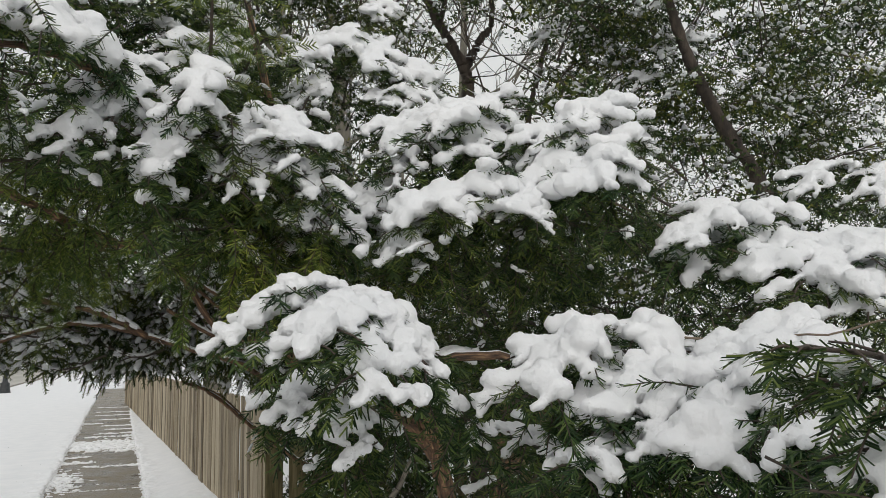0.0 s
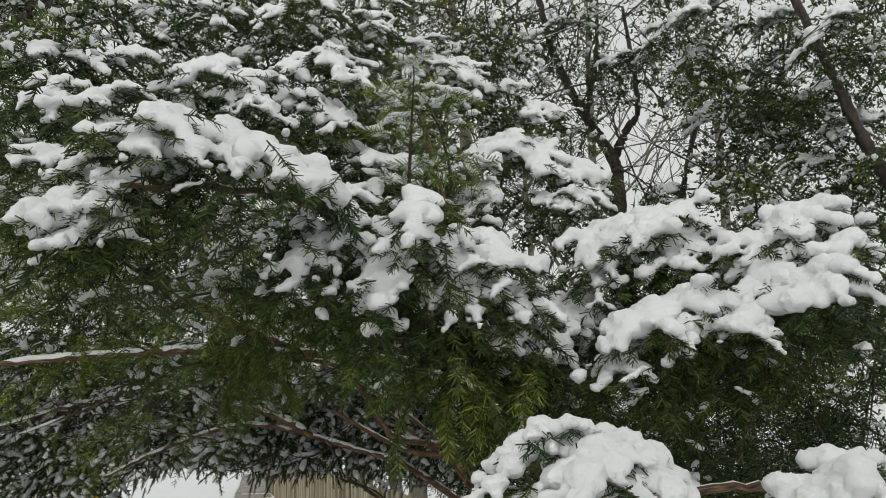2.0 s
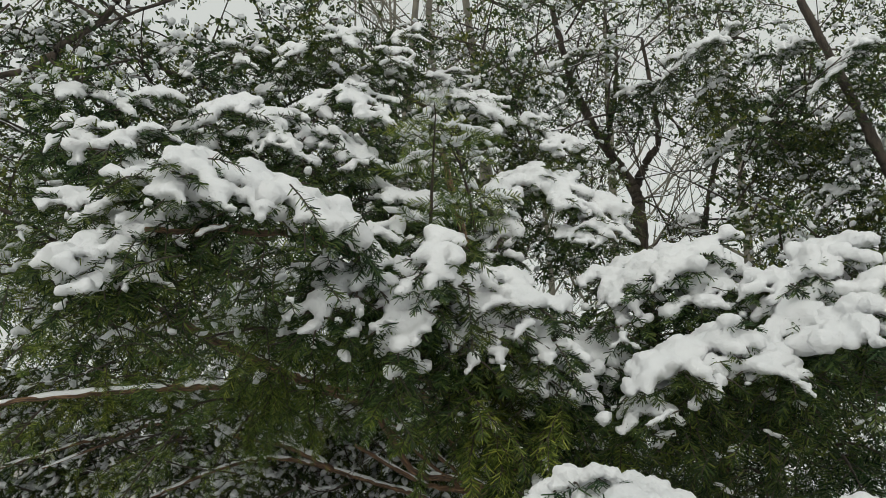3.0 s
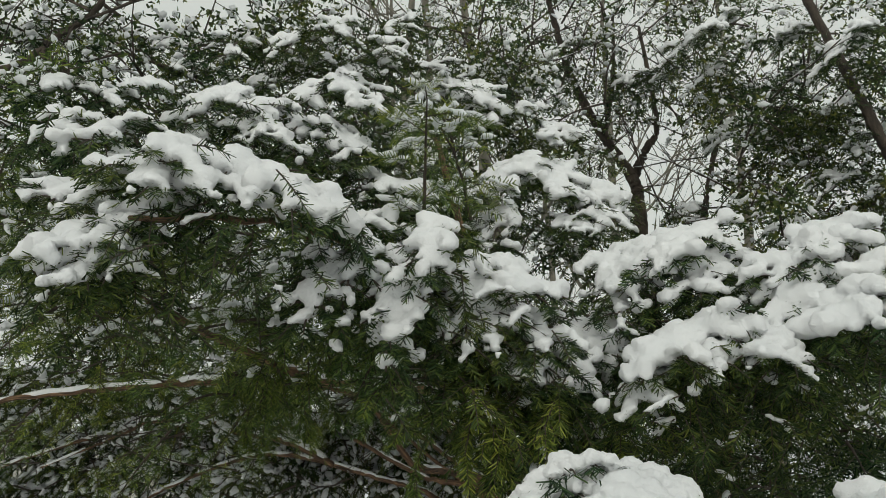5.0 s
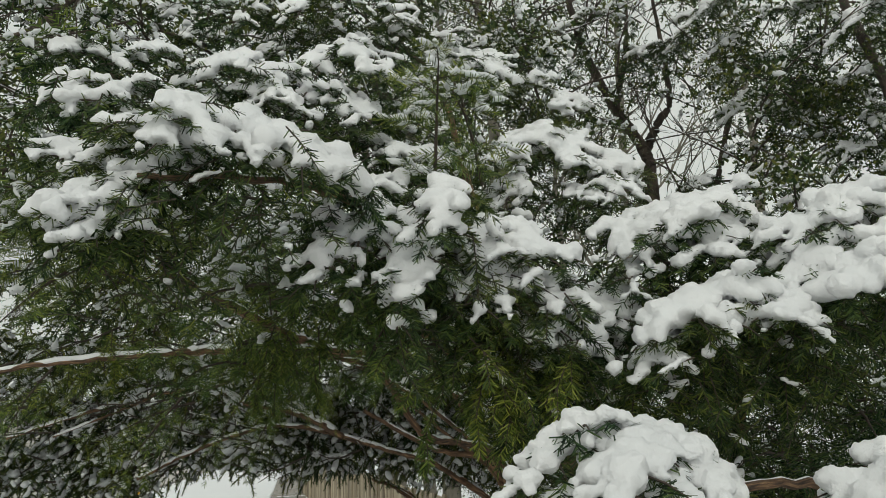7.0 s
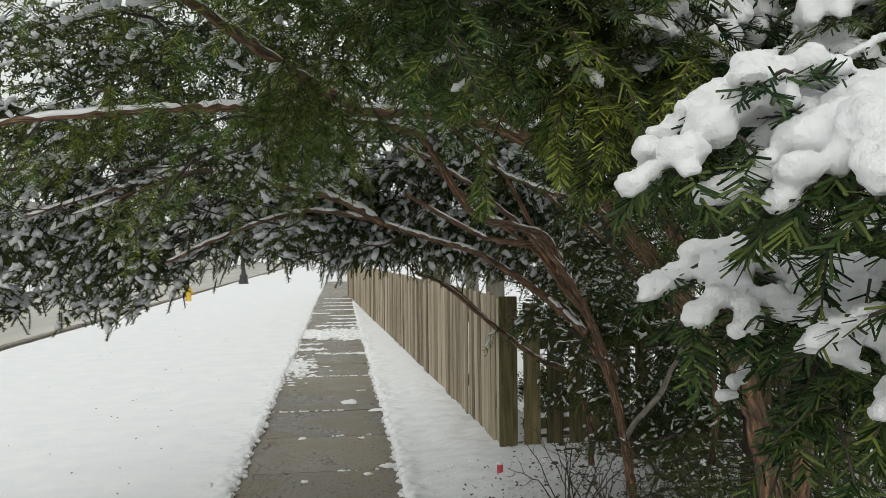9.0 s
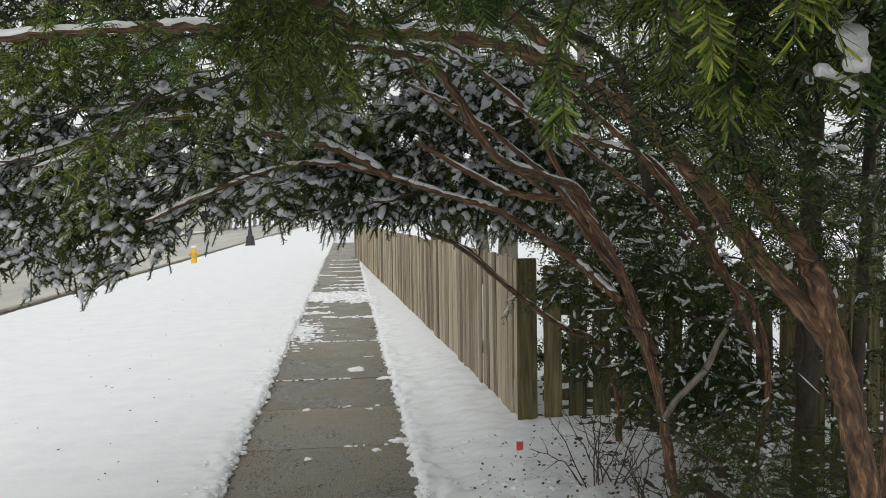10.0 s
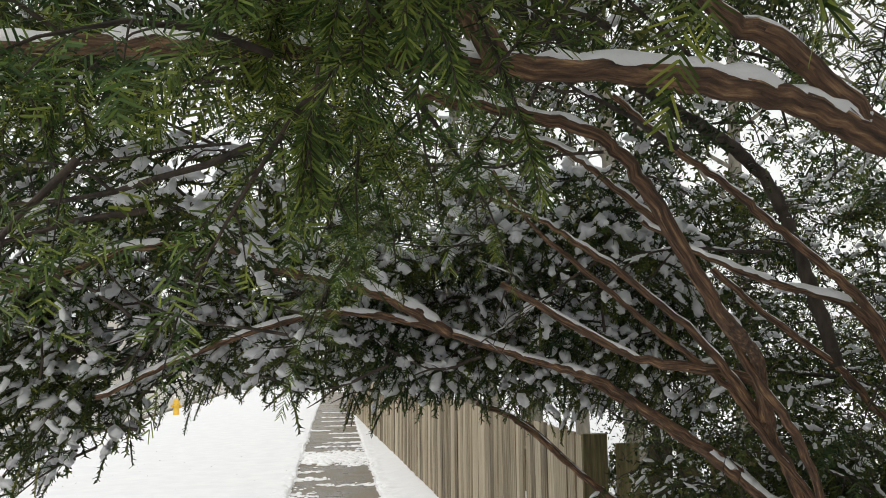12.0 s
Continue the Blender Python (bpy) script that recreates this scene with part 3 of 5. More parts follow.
def uncovered(b, rng, stay=0.14):
    """Takes out the needles that would lie in or on the snow, but for a few."""
    if not b.v:
        return b
    v = np.concatenate(b.v).reshape(-1, 4, 3)
    i = ((v[:, 2:].mean(axis=1) - CORNER) / CELL).astype(int)
    inside = ((i >= 0) & (i < COVERED.shape)).all(axis=1)
    hit = np.zeros(len(v), bool)
    hit[inside] = COVERED[tuple(i[inside].T)]
    v = v[~hit | (rng.random(len(v)) < stay)]
    out = Build()
    out.add(v.reshape(-1, 3), np.arange(len(v) * 4).reshape(-1, 4))
    return out


def needled(b, line, rng, step, blade, width, splay=1.0):
    """Clothes a bent shoot in needles: two loose ranks, and a tuft at the tip."""
    line = np.asarray(line)
    seg = np.linalg.norm(np.diff(line, axis=0), axis=1)
    at = np.concatenate([[0], np.cumsum(seg)])
    n = max(6, int(2 * at[-1] / step))
    s = np.sort(rng.uniform(0.04, 1.0, n)) * at[-1]
    o = np.stack([np.interp(s, at, line[:, k]) for k in range(3)], -1)
    tan = np.gradient(line, axis=0)
    t = np.stack([np.interp(s, at, tan[:, k]) for k in range(3)], -1)
    t /= np.linalg.norm(t, axis=1, keepdims=True)
    side = np.cross(t, UP)
    side /= np.maximum(np.linalg.norm(side, axis=1, keepdims=True), 1e-6)
    up = np.cross(side, t)
    sgn = np.where(np.arange(n) % 2, 1.0, -1.0)
    roll = rng.normal(0.12, 0.42 * splay, n)
    lean = np.radians(rng.uniform(46, 74, n) - 30 * (s / at[-1]) ** 3)
    d = t * np.cos(lean)[:, None] + (side * (sgn * np.cos(roll))[:, None] + up * np.sin(roll)[:, None]) * np.sin(lean)[:, None]
    ln = blade * rng.uniform(0.75, 1.15, n) * np.interp(s / at[-1], (0, 0.2, 0.8, 1), (0.7, 1, 1, 0.75))
    w = np.cross(d, up + rng.normal(0, 0.5, (n, 3)))
    w *= (width / 2 / np.maximum(np.linalg.norm(w, axis=1), 1e-6))[:, None]
    end = o + d * ln[:, None] - UP * (0.12 * ln)[:, None]
    v = np.stack([o - w * 0.7, o + w * 0.7, end + w * 0.6, end - w * 0.6], 1)
    b.add(v.reshape(-1, 3), np.arange(4 * n).reshape(-1, 4))


def bough(base, tip, width, snow, seed, hang=1.8, hold=-0.10):
    """One snow-laden bough of the tree in hand: bent shoots in a fan, each under a lobe of snow, and bare shoots hanging below."""
    rng = np.random.default_rng(seed * 7 + 1)
    base, tip = np.asarray(base, float), np.asarray(tip, float)
    along = unit(tip - base)
    back = base - along * 0.10 - UP * 0.03
    ln = np.linalg.norm(tip - back)
    close = tip[1] < 3.0
    nearest = base[0] < 1.0 and base[2] < 1.95 and base[1] < 2.8
    gap, lo, hi = (0.62, 0.6, 1.18) if nearest else (0.70, 0.5, 1.28)
    step, blade, wide = (0.0036, 0.023, 0.0036) if close else (0.0056, 0.024, 0.0048)
    b, tw, balls = Build(), Build(), []
    axis = curve([back, (back + tip) / 2 + UP * 0.09 * ln + rng.normal(0, 0.02 * ln, 3), tip], 12)
    tube(tw, axis, np.linspace(0.006, 0.002, 12), 5, False)
    size = (0.0104 + 0.0070 * min(1, (ln + width) / 0.5)) * snow

    def lobe(line, r, a, z):
        """A chain of rounded lumps lying on a shoot."""
        span = np.linalg.norm(np.diff(line, axis=0), axis=1).sum()
        m = max(2, int(span * (z - a) / (gap * r)))
        swell_at = rng.uniform(0.3, 0.9)
        for u in np.linspace(a, z, m):
            k = u * (len(line) - 1)
            i = min(int(k), len(line) - 2)
            p = line[i] + (line[i + 1] - line[i]) * (k - i)
            if unit(line[i + 1] - line[i])[2] < -0.72:
                break
            rr = r * rng.uniform(lo, hi) * (1.14 - 0.5 * abs(u - swell_at))
            c = p + UP * (0.52 * rr) + rng.normal(0, (0.24 if nearest else 0.3) * r, 3) * (1, 1, 0.65)
            balls.append((c, rr))

    n = max(5, int(ln / 0.030))
    for i in range(n + 1):
        s = 0.22 + 0.78 * i / n
        k = min(10, int(s * 11))
        o = axis[k] + (axis[k + 1] - axis[k]) * (s * 11 - k)
        t = unit(axis[k + 1] - axis[k])
        side = unit(np.cross(t, UP) + rng.normal(0, 0.1, 3)) * (-1 if i % 2 else 1)
        a = radians(rng.uniform(32, 72)) if i < n else 0.1
        d = unit(t * math.cos(a) + side * math.sin(a) + UP * rng.normal(0.06, 0.14))
        sl = max(0.05, width * 0.44 * (0.6 + 0.5 * math.sin(math.pi * (0.15 + 0.7 * s))) * rng.uniform(0.8, 1.25)) * (1 if i < n else 0.5)
        u = np.linspace(0, 1, 7)[:, None]
        line = o + d * sl * u + UP * sl * (0.22 * u - rng.uniform(0.3, 0.62) * u * u)
        if over_walk(line[-1]):
            continue
        tube(tw, line[::2], np.linspace(0.0026, 0.0012, 4), 4, False)
        needled(b, line - UP * 0.006, rng, step, blade, wide)
        laden = snow and noise.noise(Vector(line[4] * 13.0)) > hold - (0.04 if nearest else 0.11) - 0.3 * (snow - 1.0) and rng.random() < 0.9
        if laden:
            lobe(line, size * rng.uniform(0.8, 1.15), rng.choice((0.0, 0.1, 0.3)), rng.uniform(0.55, 0.85))
        for j in range(2 + int(sl > 0.10)):
            f = int(rng.integers(2, 6))
            sd = unit(np.cross(d, UP) * (1 if j % 2 else -1) * rng.uniform(0.5, 1.0) + d * rng.uniform(0.4, 0.9) - UP * rng.uniform(0.0, 0.4))
            s2 = rng.uniform(0.035, 0.065)
            twig = line[f] + sd * s2 * u[::2] - UP * 0.35 * s2 * u[::2] ** 2
            if over_walk(twig[-1]):
                continue
            needled(b, twig - UP * 0.004, rng, step, blade * 0.95, wide)
            if laden and rng.random() < 0.5:
                lobe(twig, size * rng.uniform(0.5, 0.8), 0.1, 0.85)
    if snow:
        for a in (0.32, 0.5, 0.7):
            if rng.random() < 0.55 + 0.35 * snow:
                lobe(axis, size * rng.uniform(0.95, 1.25), a, a + 0.22)
    for i in range(int(hang * ln / 0.028)):
        k = int(rng.integers(2, 11))
        o = axis[k] + rng.normal(0, 0.24 * width, 3) * (1, 1, 0.15) - UP * rng.uniform(0.015, 0.15 + 0.25 * width)
        d = unit(np.array((rng.normal(-0.1, 0.6), rng.normal(-0.35, 0.5), rng.uniform(-0.8, 0.1))))
        s2 = rng.uniform(0.06, 0.12)
        twig = o + d * s2 * np.linspace(0, 1, 4)[:, None] - UP * 0.25 * s2 * np.linspace(0, 1, 4)[:, None] ** 2
        if over_walk(twig[-1]):
            continue
        tube(tw, twig, np.linspace(0.002, 0.0011, 4), 3, False)
        needled(b, twig, rng, step * 1.15, blade * 1.05, wide, 1.2)
        if snow and rng.random() < 0.14:
            lobe(twig, rng.uniform(0.007, 0.012), 0.2, 0.8)
    for c, r in balls:
        cover(c, r)
    LOADED.append((base, b, tw, balls, seed))


def hang_boughs():
    """Makes the boughs, once all their snow is known."""
    for base, b, tw, balls, seed in LOADED:
        rng = np.random.default_rng(seed * 11 + 3)
        ob = part("bough", uncovered(b, rng, 0.2), YEW, near_tree.root, smooth=False, kind="stuff")
        part("twig", tw, TWIG, ob, kind="stuff")
        if not balls:
            continue
        sb = Build()
        for c, r in balls:
            ball(sb, c, (r * rng.uniform(0.95, 1.2), r * rng.uniform(0.95, 1.2), r * rng.uniform(0.75, 0.95)), BALL_SMALL)
        so = part("snow_load", sb, SNOW, ob, "thick pillow of fresh snow", kind="stuff")
        rm = so.modifiers.new("merge", "REMESH")
        rm.mode, rm.use_smooth_shade = "VOXEL", True
        rm.voxel_size = 0.0046 if base[0] < 1.0 and base[2] < 1.95 and base[1] < 2.8 else 0.0062 if base[1] < 2.55 and base[2] < 1.95 else 0.0074 if base[1] < 2.9 else 0.0095 if base[1] < 3.5 else 0.0125
        sm = so.modifiers.new("soften", "SMOOTH")
        sm.factor, sm.iterations = 0.5, 5 if rm.voxel_size < 0.005 else 2 if rm.voxel_size < 0.008 else 1
        dp = so.modifiers.new("crumble", "DISPLACE")
        dp.texture, dp.texture_coords, dp.strength, dp.mid_level = CRUMBLE, "LOCAL", 0.018, 0.48


def crown(tree, name, count, lo, hi, size, direction, seed, snow_p=0.35, snow_r=0.012, droop=0.5, hang=0.3, keep=None, scale=1.25, kind=COARSE, mat=YEW_FAR, spread=0.5, spacing=0.055, whole=False, broad=0.62):
    """A mass of sprays filling a block of the plan, as one crown part with its snow."""
    rng = np.random.default_rng(seed)
    b, tw, sb = Build(), Build(), Build()
    lo, hi = np.asarray(lo, float), np.asarray(hi, float)
    for _ in range(count):
        o = rng.uniform(lo, hi)
        d = unit(np.asarray(direction, float) + rng.normal(0, spread, 3) * (1, 1, 0.5))
        ln = size * rng.uniform(0.6, 1.2)
        if keep and (keep(o) or keep(o + d * ln)):
            continue
        shoots(b, tw, sb, rng, o, o + d * ln, ln * broad, kind, spacing, snow_p, snow_r, droop, hang, 0.006, keep, scale, whole)
    if tree is near_tree and kind is not BRUSH:
        b = uncovered(b, rng, 0.1)
    ob = part(name, b, mat, tree.root, smooth=False, kind="stuff")
    part("twig", tw, TWIG, ob, kind="stuff")
    if sb.v:
        part("crown_snow", sb, THIN_SNOW, ob, "snow caught on the shoots", kind="stuff")
    return ob


def drape(tree, count, lo, hi, seed, mat, lean=(-0.2, -0.35, -0.5), clear_of=None, snow_p=0.1, blade=0.024, length=0.12):
    """Loose hanging shoots with long soft needles, filling a block of the plan."""
    rng = np.random.default_rng(seed)
    b, tw, sb = Build(), Build(), Build()
    u = np.linspace(0, 1, 5)[:, None]
    for _ in range(count):
        o = rng.uniform(lo, hi)
        d = unit(np.asarray(lean, float) + rng.normal(0, 0.5, 3))
        ln = length * rng.uniform(0.6, 1.4)
        line = o + d * ln * u - UP * rng.uniform(0.1, 0.4) * ln * u * u
        if clear_of and (clear_of(o) or clear_of(line[-1]) or clear_of(line[2])):
            continue
        tube(tw, line, np.linspace(0.0026, 0.0012, 5), 4, False)
        needled(b, line, rng, 0.0042, blade, 0.0036, 1.2)
        for j in range(3):
            k = int(rng.integers(1, 4))
            sd = unit(d * 0.7 + np.cross(d, UP) * (1 if j % 2 else -1) * rng.uniform(0.4, 0.9) - UP * 0.2)
            twig = line[k] + sd * ln * 0.5 * u[::2] - UP * 0.15 * ln * u[::2] ** 2
            if clear_of and clear_of(twig[-1]):
                continue
            tube(tw, twig, np.linspace(0.0018, 0.001, 3), 3, False)
            needled(b, twig, rng, 0.0042, blade, 0.0036, 1.2)
            if rng.random() < snow_p:
                stripe(sb, twig[0], twig[2], rng.uniform(0.005, 0.011), rng, 6, True)
    ob = part("crown", uncovered(b, rng, 0.2), mat, tree.root, smooth=False, kind="stuff")
    part("twig", tw, TWIG, ob, kind="stuff")
    if sb.v:
        part("crown_snow", sb, THIN_SNOW, ob, "snow caught on the shoots", kind="stuff")
    return ob


def in_way(p):
    """True close to the line along which people walk upright."""
    return -0.55 < p[0] < 0.27 and p[2] < 1.95 and p[1] < 4.0


def twiggy(tree, count, lo, hi, length, direction, seed, snow_p=0.6, r=0.006, keep=None):
    """Thin bare branches with snow along them, through a block of the plan."""
    rng = np.random.default_rng(seed)
    b, sb = Build(), Build()
    for _ in range(count):
        o = rng.uniform(lo, hi)
        d = unit(np.asarray(direction, float) + rng.normal(0, 0.55, 3))
        ln = length * rng.uniform(0.5, 1.3)
        path = curve([o, o + d * ln * 0.5 + rng.normal(0, 0.07 * ln, 3), o + d * ln + rng.normal(0, 0.10 * ln, 3)], 8, 0.004, rng)
        rr = r * rng.uniform(0.6, 1.5)
        if keep and any(keep(q - UP * 0.06) for q in path):
            continue
        tube(b, path, np.linspace(rr, rr * 0.35, 8), 5, False)
        for k in (3, 4, 6):
            e = path[k] + unit(d + rng.normal(0, 0.7, 3)) * ln * rng.uniform(0.2, 0.45)
            if keep and keep(e):
                continue
            side = curve([path[k], (path[k] + e) / 2 + rng.normal(0, 0.02, 3), e], 5)
            tube(b, side, np.linspace(rr * 0.5, rr * 0.2, 5), 4, False)
            if rng.random() < snow_p:
                stripe(sb, side[0], side[3], max(0.003, rr * 0.5), rng, 6, True, 0)
        for k in range(1, 6):
            if rng.random() < snow_p:
                stripe(sb, path[k], path[k + 1], rr * rng.uniform(0.6, 1.0), rng, 6, True, 0)
    ob = part("branch_work", b, DARK_BARK, tree.root, kind="stuff")
    part("branch_snow", sb, THIN_SNOW, ob, "snow lying along thin branches", kind="stuff")


# tree beside the pavement, whose boughs hang over the camera's way
near_tree = yew_a = Tree("multi-stemmed yew with reddish peeling bark, heavy with snow", (1.85, 4.5, 0))
limb(yew_a, [(1.85, 4.5, -0.1), (1.74, 4.45, 0.4), (1.66, 4.42, 0.8), (1.56, 4.43, 1.3), (1.36, 4.48, 1.57), (1.15, 4.62, 1.90), (0.85, 4.66, 2.15)], 0.045, 0.022, 1, snow=0.4, name="trunk")
limb(yew_a, [(0.85, 4.66, 2.15), (0.60, 4.66, 2.23), (0.23, 4.66, 2.25), (-0.19, 4.66, 2.26), (-0.50, 4.66, 2.245), (-1.0, 4.7, 2.2), (-1.5, 4.8, 2.1)], 0.024, 0.008, 2, snow=0.9)
limb(yew_a, [(0.85, 4.66, 2.15), (0.68, 4.66, 2.30), (0.55, 4.66, 2.38), (0.30, 4.5, 2.62), (0.1, 4.2, 2.9)], 0.022, 0.008, 3, snow=0.7)
limb(yew_a, [(1.62, 4.42, 1.0), (1.556, 4.42, 1.29), (1.49, 4.42, 1.515), (1.434, 4.42, 1.628), (1.316, 4.42, 1.772), (1.05, 4.3, 2.2), (0.8, 4.1, 2.6), (0.65, 4.0, 3.1)], 0.037, 0.012, 4, snow=0.4)
limb(yew_a, [(2.05, 4.95, -0.1), (1.96, 4.78, 0.6), (1.98, 4.7, 1.2), (1.85, 4.3, 1.8), (1.6, 3.7, 2.2), (1.3, 3.2, 2.35)], 0.045, 0.015, 5, snow=0.5, name="trunk")
limb(yew_a, [(1.98, 4.7, 1.2), (1.95, 4.2, 1.55), (1.75, 3.4, 1.75), (1.4, 2.8, 1.75)], 0.04, 0.012, 6, snow=0.5)
limb(yew_a, [(1.4, 2.85, 1.75), (1.0, 2.7, 1.78), (0.75, 2.5, 1.76)], 0.014, 0.006, 7, snow=0.3)
limb(yew_a, [(1.05, 4.3, 2.2), (0.7, 3.7, 2.35), (0.4, 3.2, 2.4), (0.1, 2.9, 2.42), (-0.2, 2.75, 2.38)], 0.018, 0.006, 8, snow=0.5)
limb(yew_a, [(0.23, 4.66, 2.25), (0.0, 4.2, 2.3), (-0.25, 3.6, 2.36), (-0.45, 3.1, 2.4)], 0.02, 0.007, 9, snow=0.6)
# boughs over the walk
bough((-0.275, 2.974, 2.546), (-0.095, 2.779, 2.449), 0.31, 1.30, 1, 1.8, -0.5)
bough((-0.116, 2.941, 2.577), (0.000, 2.779, 2.449), 0.31, 1.30, 2, 1.8, -0.5)
bough((0.011, 2.952, 2.556), (0.159, 2.767, 2.406), 0.33, 1.40, 3, 1.8, -0.5)
bough((-0.211, 2.941, 2.535), (-0.211, 2.811, 2.386), 0.25, 1.20, 4, 1.8, -0.5)
bough((-0.211, 2.898, 2.386), (-0.369, 2.779, 2.312), 0.22, 1.30, 5, 1.8, -0.5)
bough((-0.243, 2.854, 2.344), (-0.326, 2.755, 2.237), 0.20, 1.20, 6, 1.8, -0.5)
bough((-0.211, 2.865, 2.323), (-0.231, 2.767, 2.269), 0.13, 1.0, 7)
bough((-0.557, 3.687, 3.075), (-0.583, 3.458, 2.966), 0.27, 1.0, 8)
bough((-0.340, 3.724, 3.109), (-0.433, 3.506, 2.958), 0.27, 1.0, 9)
bough((-0.495, 3.398, 2.867), (-0.492, 3.256, 2.733), 0.21, 1.0, 10)
bough((-0.301, 3.339, 2.811), (-0.382, 3.116, 2.675), 0.27, 1.0, 11)
bough((-0.247, 3.280, 2.670), (-0.276, 3.104, 2.621), 0.21, 1.0, 12)
bough((-0.341, 3.174, 2.570), (-0.402, 2.995, 2.493), 0.26, 1.10, 13, 1.8, -0.5)
bough((-0.319, 3.174, 2.560), (-0.318, 3.039, 2.451), 0.21, 1.0, 14)
bough((-0.113, 3.874, 3.162), (-0.197, 3.566, 2.939), 0.32, 1.1, 15)
bough((-0.069, 3.836, 3.105), (0.009, 3.614, 2.995), 0.27, 1.1, 16)
bough((-0.176, 3.687, 2.955), (-0.175, 3.542, 2.840), 0.16, 1.0, 17)
bough((-0.024, 3.687, 2.988), (-0.034, 3.554, 2.852), 0.16, 1.0, 18)
bough((0.009, 3.687, 2.988), (0.139, 3.518, 2.796), 0.22, 1.0, 19)
bough((0.283, 3.950, 3.288), (0.117, 3.699, 2.977), 0.30, 1.1, 20)
bough((0.282, 3.849, 3.204), (0.345, 3.662, 3.030), 0.27, 1.1, 21)
bough((0.260, 3.799, 3.026), (0.312, 3.602, 2.864), 0.27, 0.9, 22)
bough((0.172, 3.811, 3.027), (0.117, 3.626, 2.844), 0.22, 1.0, 23)
bough((0.308, 4.283, 3.700), (0.251, 4.090, 3.530), 0.28, 0.9, 24)
bough((0.365, 4.367, 3.558), (0.419, 4.193, 3.348), 0.28, 1.0, 25)
bough((0.129, 4.319, 3.657), (0.085, 4.129, 3.488), 0.28, 0.9, 26)
bough((-0.106, 4.331, 3.635), (-0.149, 4.142, 3.456), 0.33, 0.8, 27)
bough((0.534, 4.500, 3.776), (0.532, 4.319, 3.601), 0.28, 0.8, 28)
# crown behind
bough((0.949, 5.087, 3.868), (0.650, 4.792, 3.460), 0.45, 1.30, 29, 1.8, -0.5)
bough((0.949, 5.087, 3.868), (0.986, 4.658, 3.568), 0.39, 1.30, 30, 1.8, -0.5)
bough((1.105, 4.951, 3.771), (1.054, 4.658, 3.534), 0.28, 1.0, 31)
bough((1.321, 4.939, 3.646), (1.044, 4.694, 3.468), 0.39, 1.30, 32, 1.8, -0.5)
bough((1.374, 4.829, 3.540), (1.368, 4.585, 3.318), 0.34, 1.1, 33)
bough((0.626, 4.694, 3.389), (0.545, 4.512, 3.203), 0.28, 1.0, 34)
bough((0.692, 4.585, 3.295), (0.735, 4.439, 3.156), 0.25, 1.0, 35)
bough((1.222, 4.597, 3.239), (0.934, 4.258, 2.972), 0.39, 1.40, 36, 1.8, -0.5)
bough((1.222, 4.609, 3.228), (1.255, 4.206, 2.970), 0.39, 1.40, 37, 1.8, -0.5)
bough((1.387, 4.463, 3.078), (1.384, 4.129, 2.799), 0.33, 1.30, 38, 1.8, -0.5)
bough((1.037, 4.367, 2.964), (0.875, 4.167, 2.690), 0.33, 1.2, 39)
bough((0.869, 4.403, 2.998), (0.753, 4.193, 2.902), 0.28, 1.0, 40)
bough((1.237, 4.319, 2.873), (1.237, 4.077, 2.753), 0.22, 1.0, 41)
bough((0.359, 3.861, 2.887), (0.334, 3.650, 2.736), 0.22, 1.0, 42)
bough((0.456, 3.749, 2.805), (0.473, 3.518, 2.710), 0.27, 1.1, 43)
bough((0.407, 3.386, 2.576), (0.277, 3.233, 2.519), 0.23, 1.3, 44)
bough((0.495, 3.518, 2.677), (0.523, 3.315, 2.521), 0.21, 1.0, 45)
bough((0.180, 3.116, 2.494), (0.275, 2.941, 2.355), 0.16, 1.2, 46)
bough((0.191, 3.082, 2.441), (0.159, 2.995, 2.377), 0.11, 1.0, 47)
bough((0.244, 2.995, 2.355), (0.222, 2.909, 2.270), 0.16, 1.0, 48)
bough((0.413, 3.071, 2.388), (0.413, 2.919, 2.323), 0.20, 1.1, 49)
bough((0.349, 2.995, 2.302), (0.317, 2.876, 2.228), 0.16, 1.0, 50)
bough((0.434, 2.974, 2.334), (0.391, 2.898, 2.249), 0.16, 1.0, 51)
bough((0.530, 3.104, 2.356), (0.476, 2.974, 2.271), 0.20, 1.1, 52)
bough((0.594, 3.139, 2.378), (0.666, 2.919, 2.260), 0.22, 1.2, 53)
bough((0.572, 3.006, 2.292), (0.508, 2.919, 2.249), 0.16, 1.0, 54)
bough((0.455, 2.974, 2.218), (0.434, 2.909, 2.154), 0.08, 1.0, 55)
bough((0.518, 2.963, 2.165), (0.476, 2.909, 2.133), 0.11, 1.0, 56)
bough((0.583, 3.039, 2.250), (0.550, 2.909, 2.154), 0.20, 1.1, 57)
bough((0.689, 3.061, 2.239), (0.666, 2.919, 2.165), 0.20, 1.0, 58)
bough((0.317, 2.898, 2.175), (0.296, 2.822, 2.090), 0.11, 1.50, 59, 1.8, -0.5)
# boughs beside the walk
bough((0.648, 3.174, 2.187), (0.677, 2.995, 2.091), 0.23, 1.50, 60, 1.8, -0.5)
bough((0.605, 3.139, 2.070), (0.614, 3.017, 2.027), 0.11, 1.20, 61, 1.8, -0.5)
bough((0.752, 3.082, 2.080), (0.646, 3.017, 2.038), 0.16, 1.40, 62, 1.8, -0.5)
bough((0.985, 3.339, 2.254), (0.808, 3.186, 2.156), 0.27, 1.60, 63, 1.8, -0.5)
bough((1.004, 3.292, 2.157), (0.796, 3.128, 2.091), 0.27, 1.60, 64, 1.8, -0.5)
bough((0.907, 3.280, 2.050), (0.840, 3.186, 1.943), 0.16, 0.8, 65)
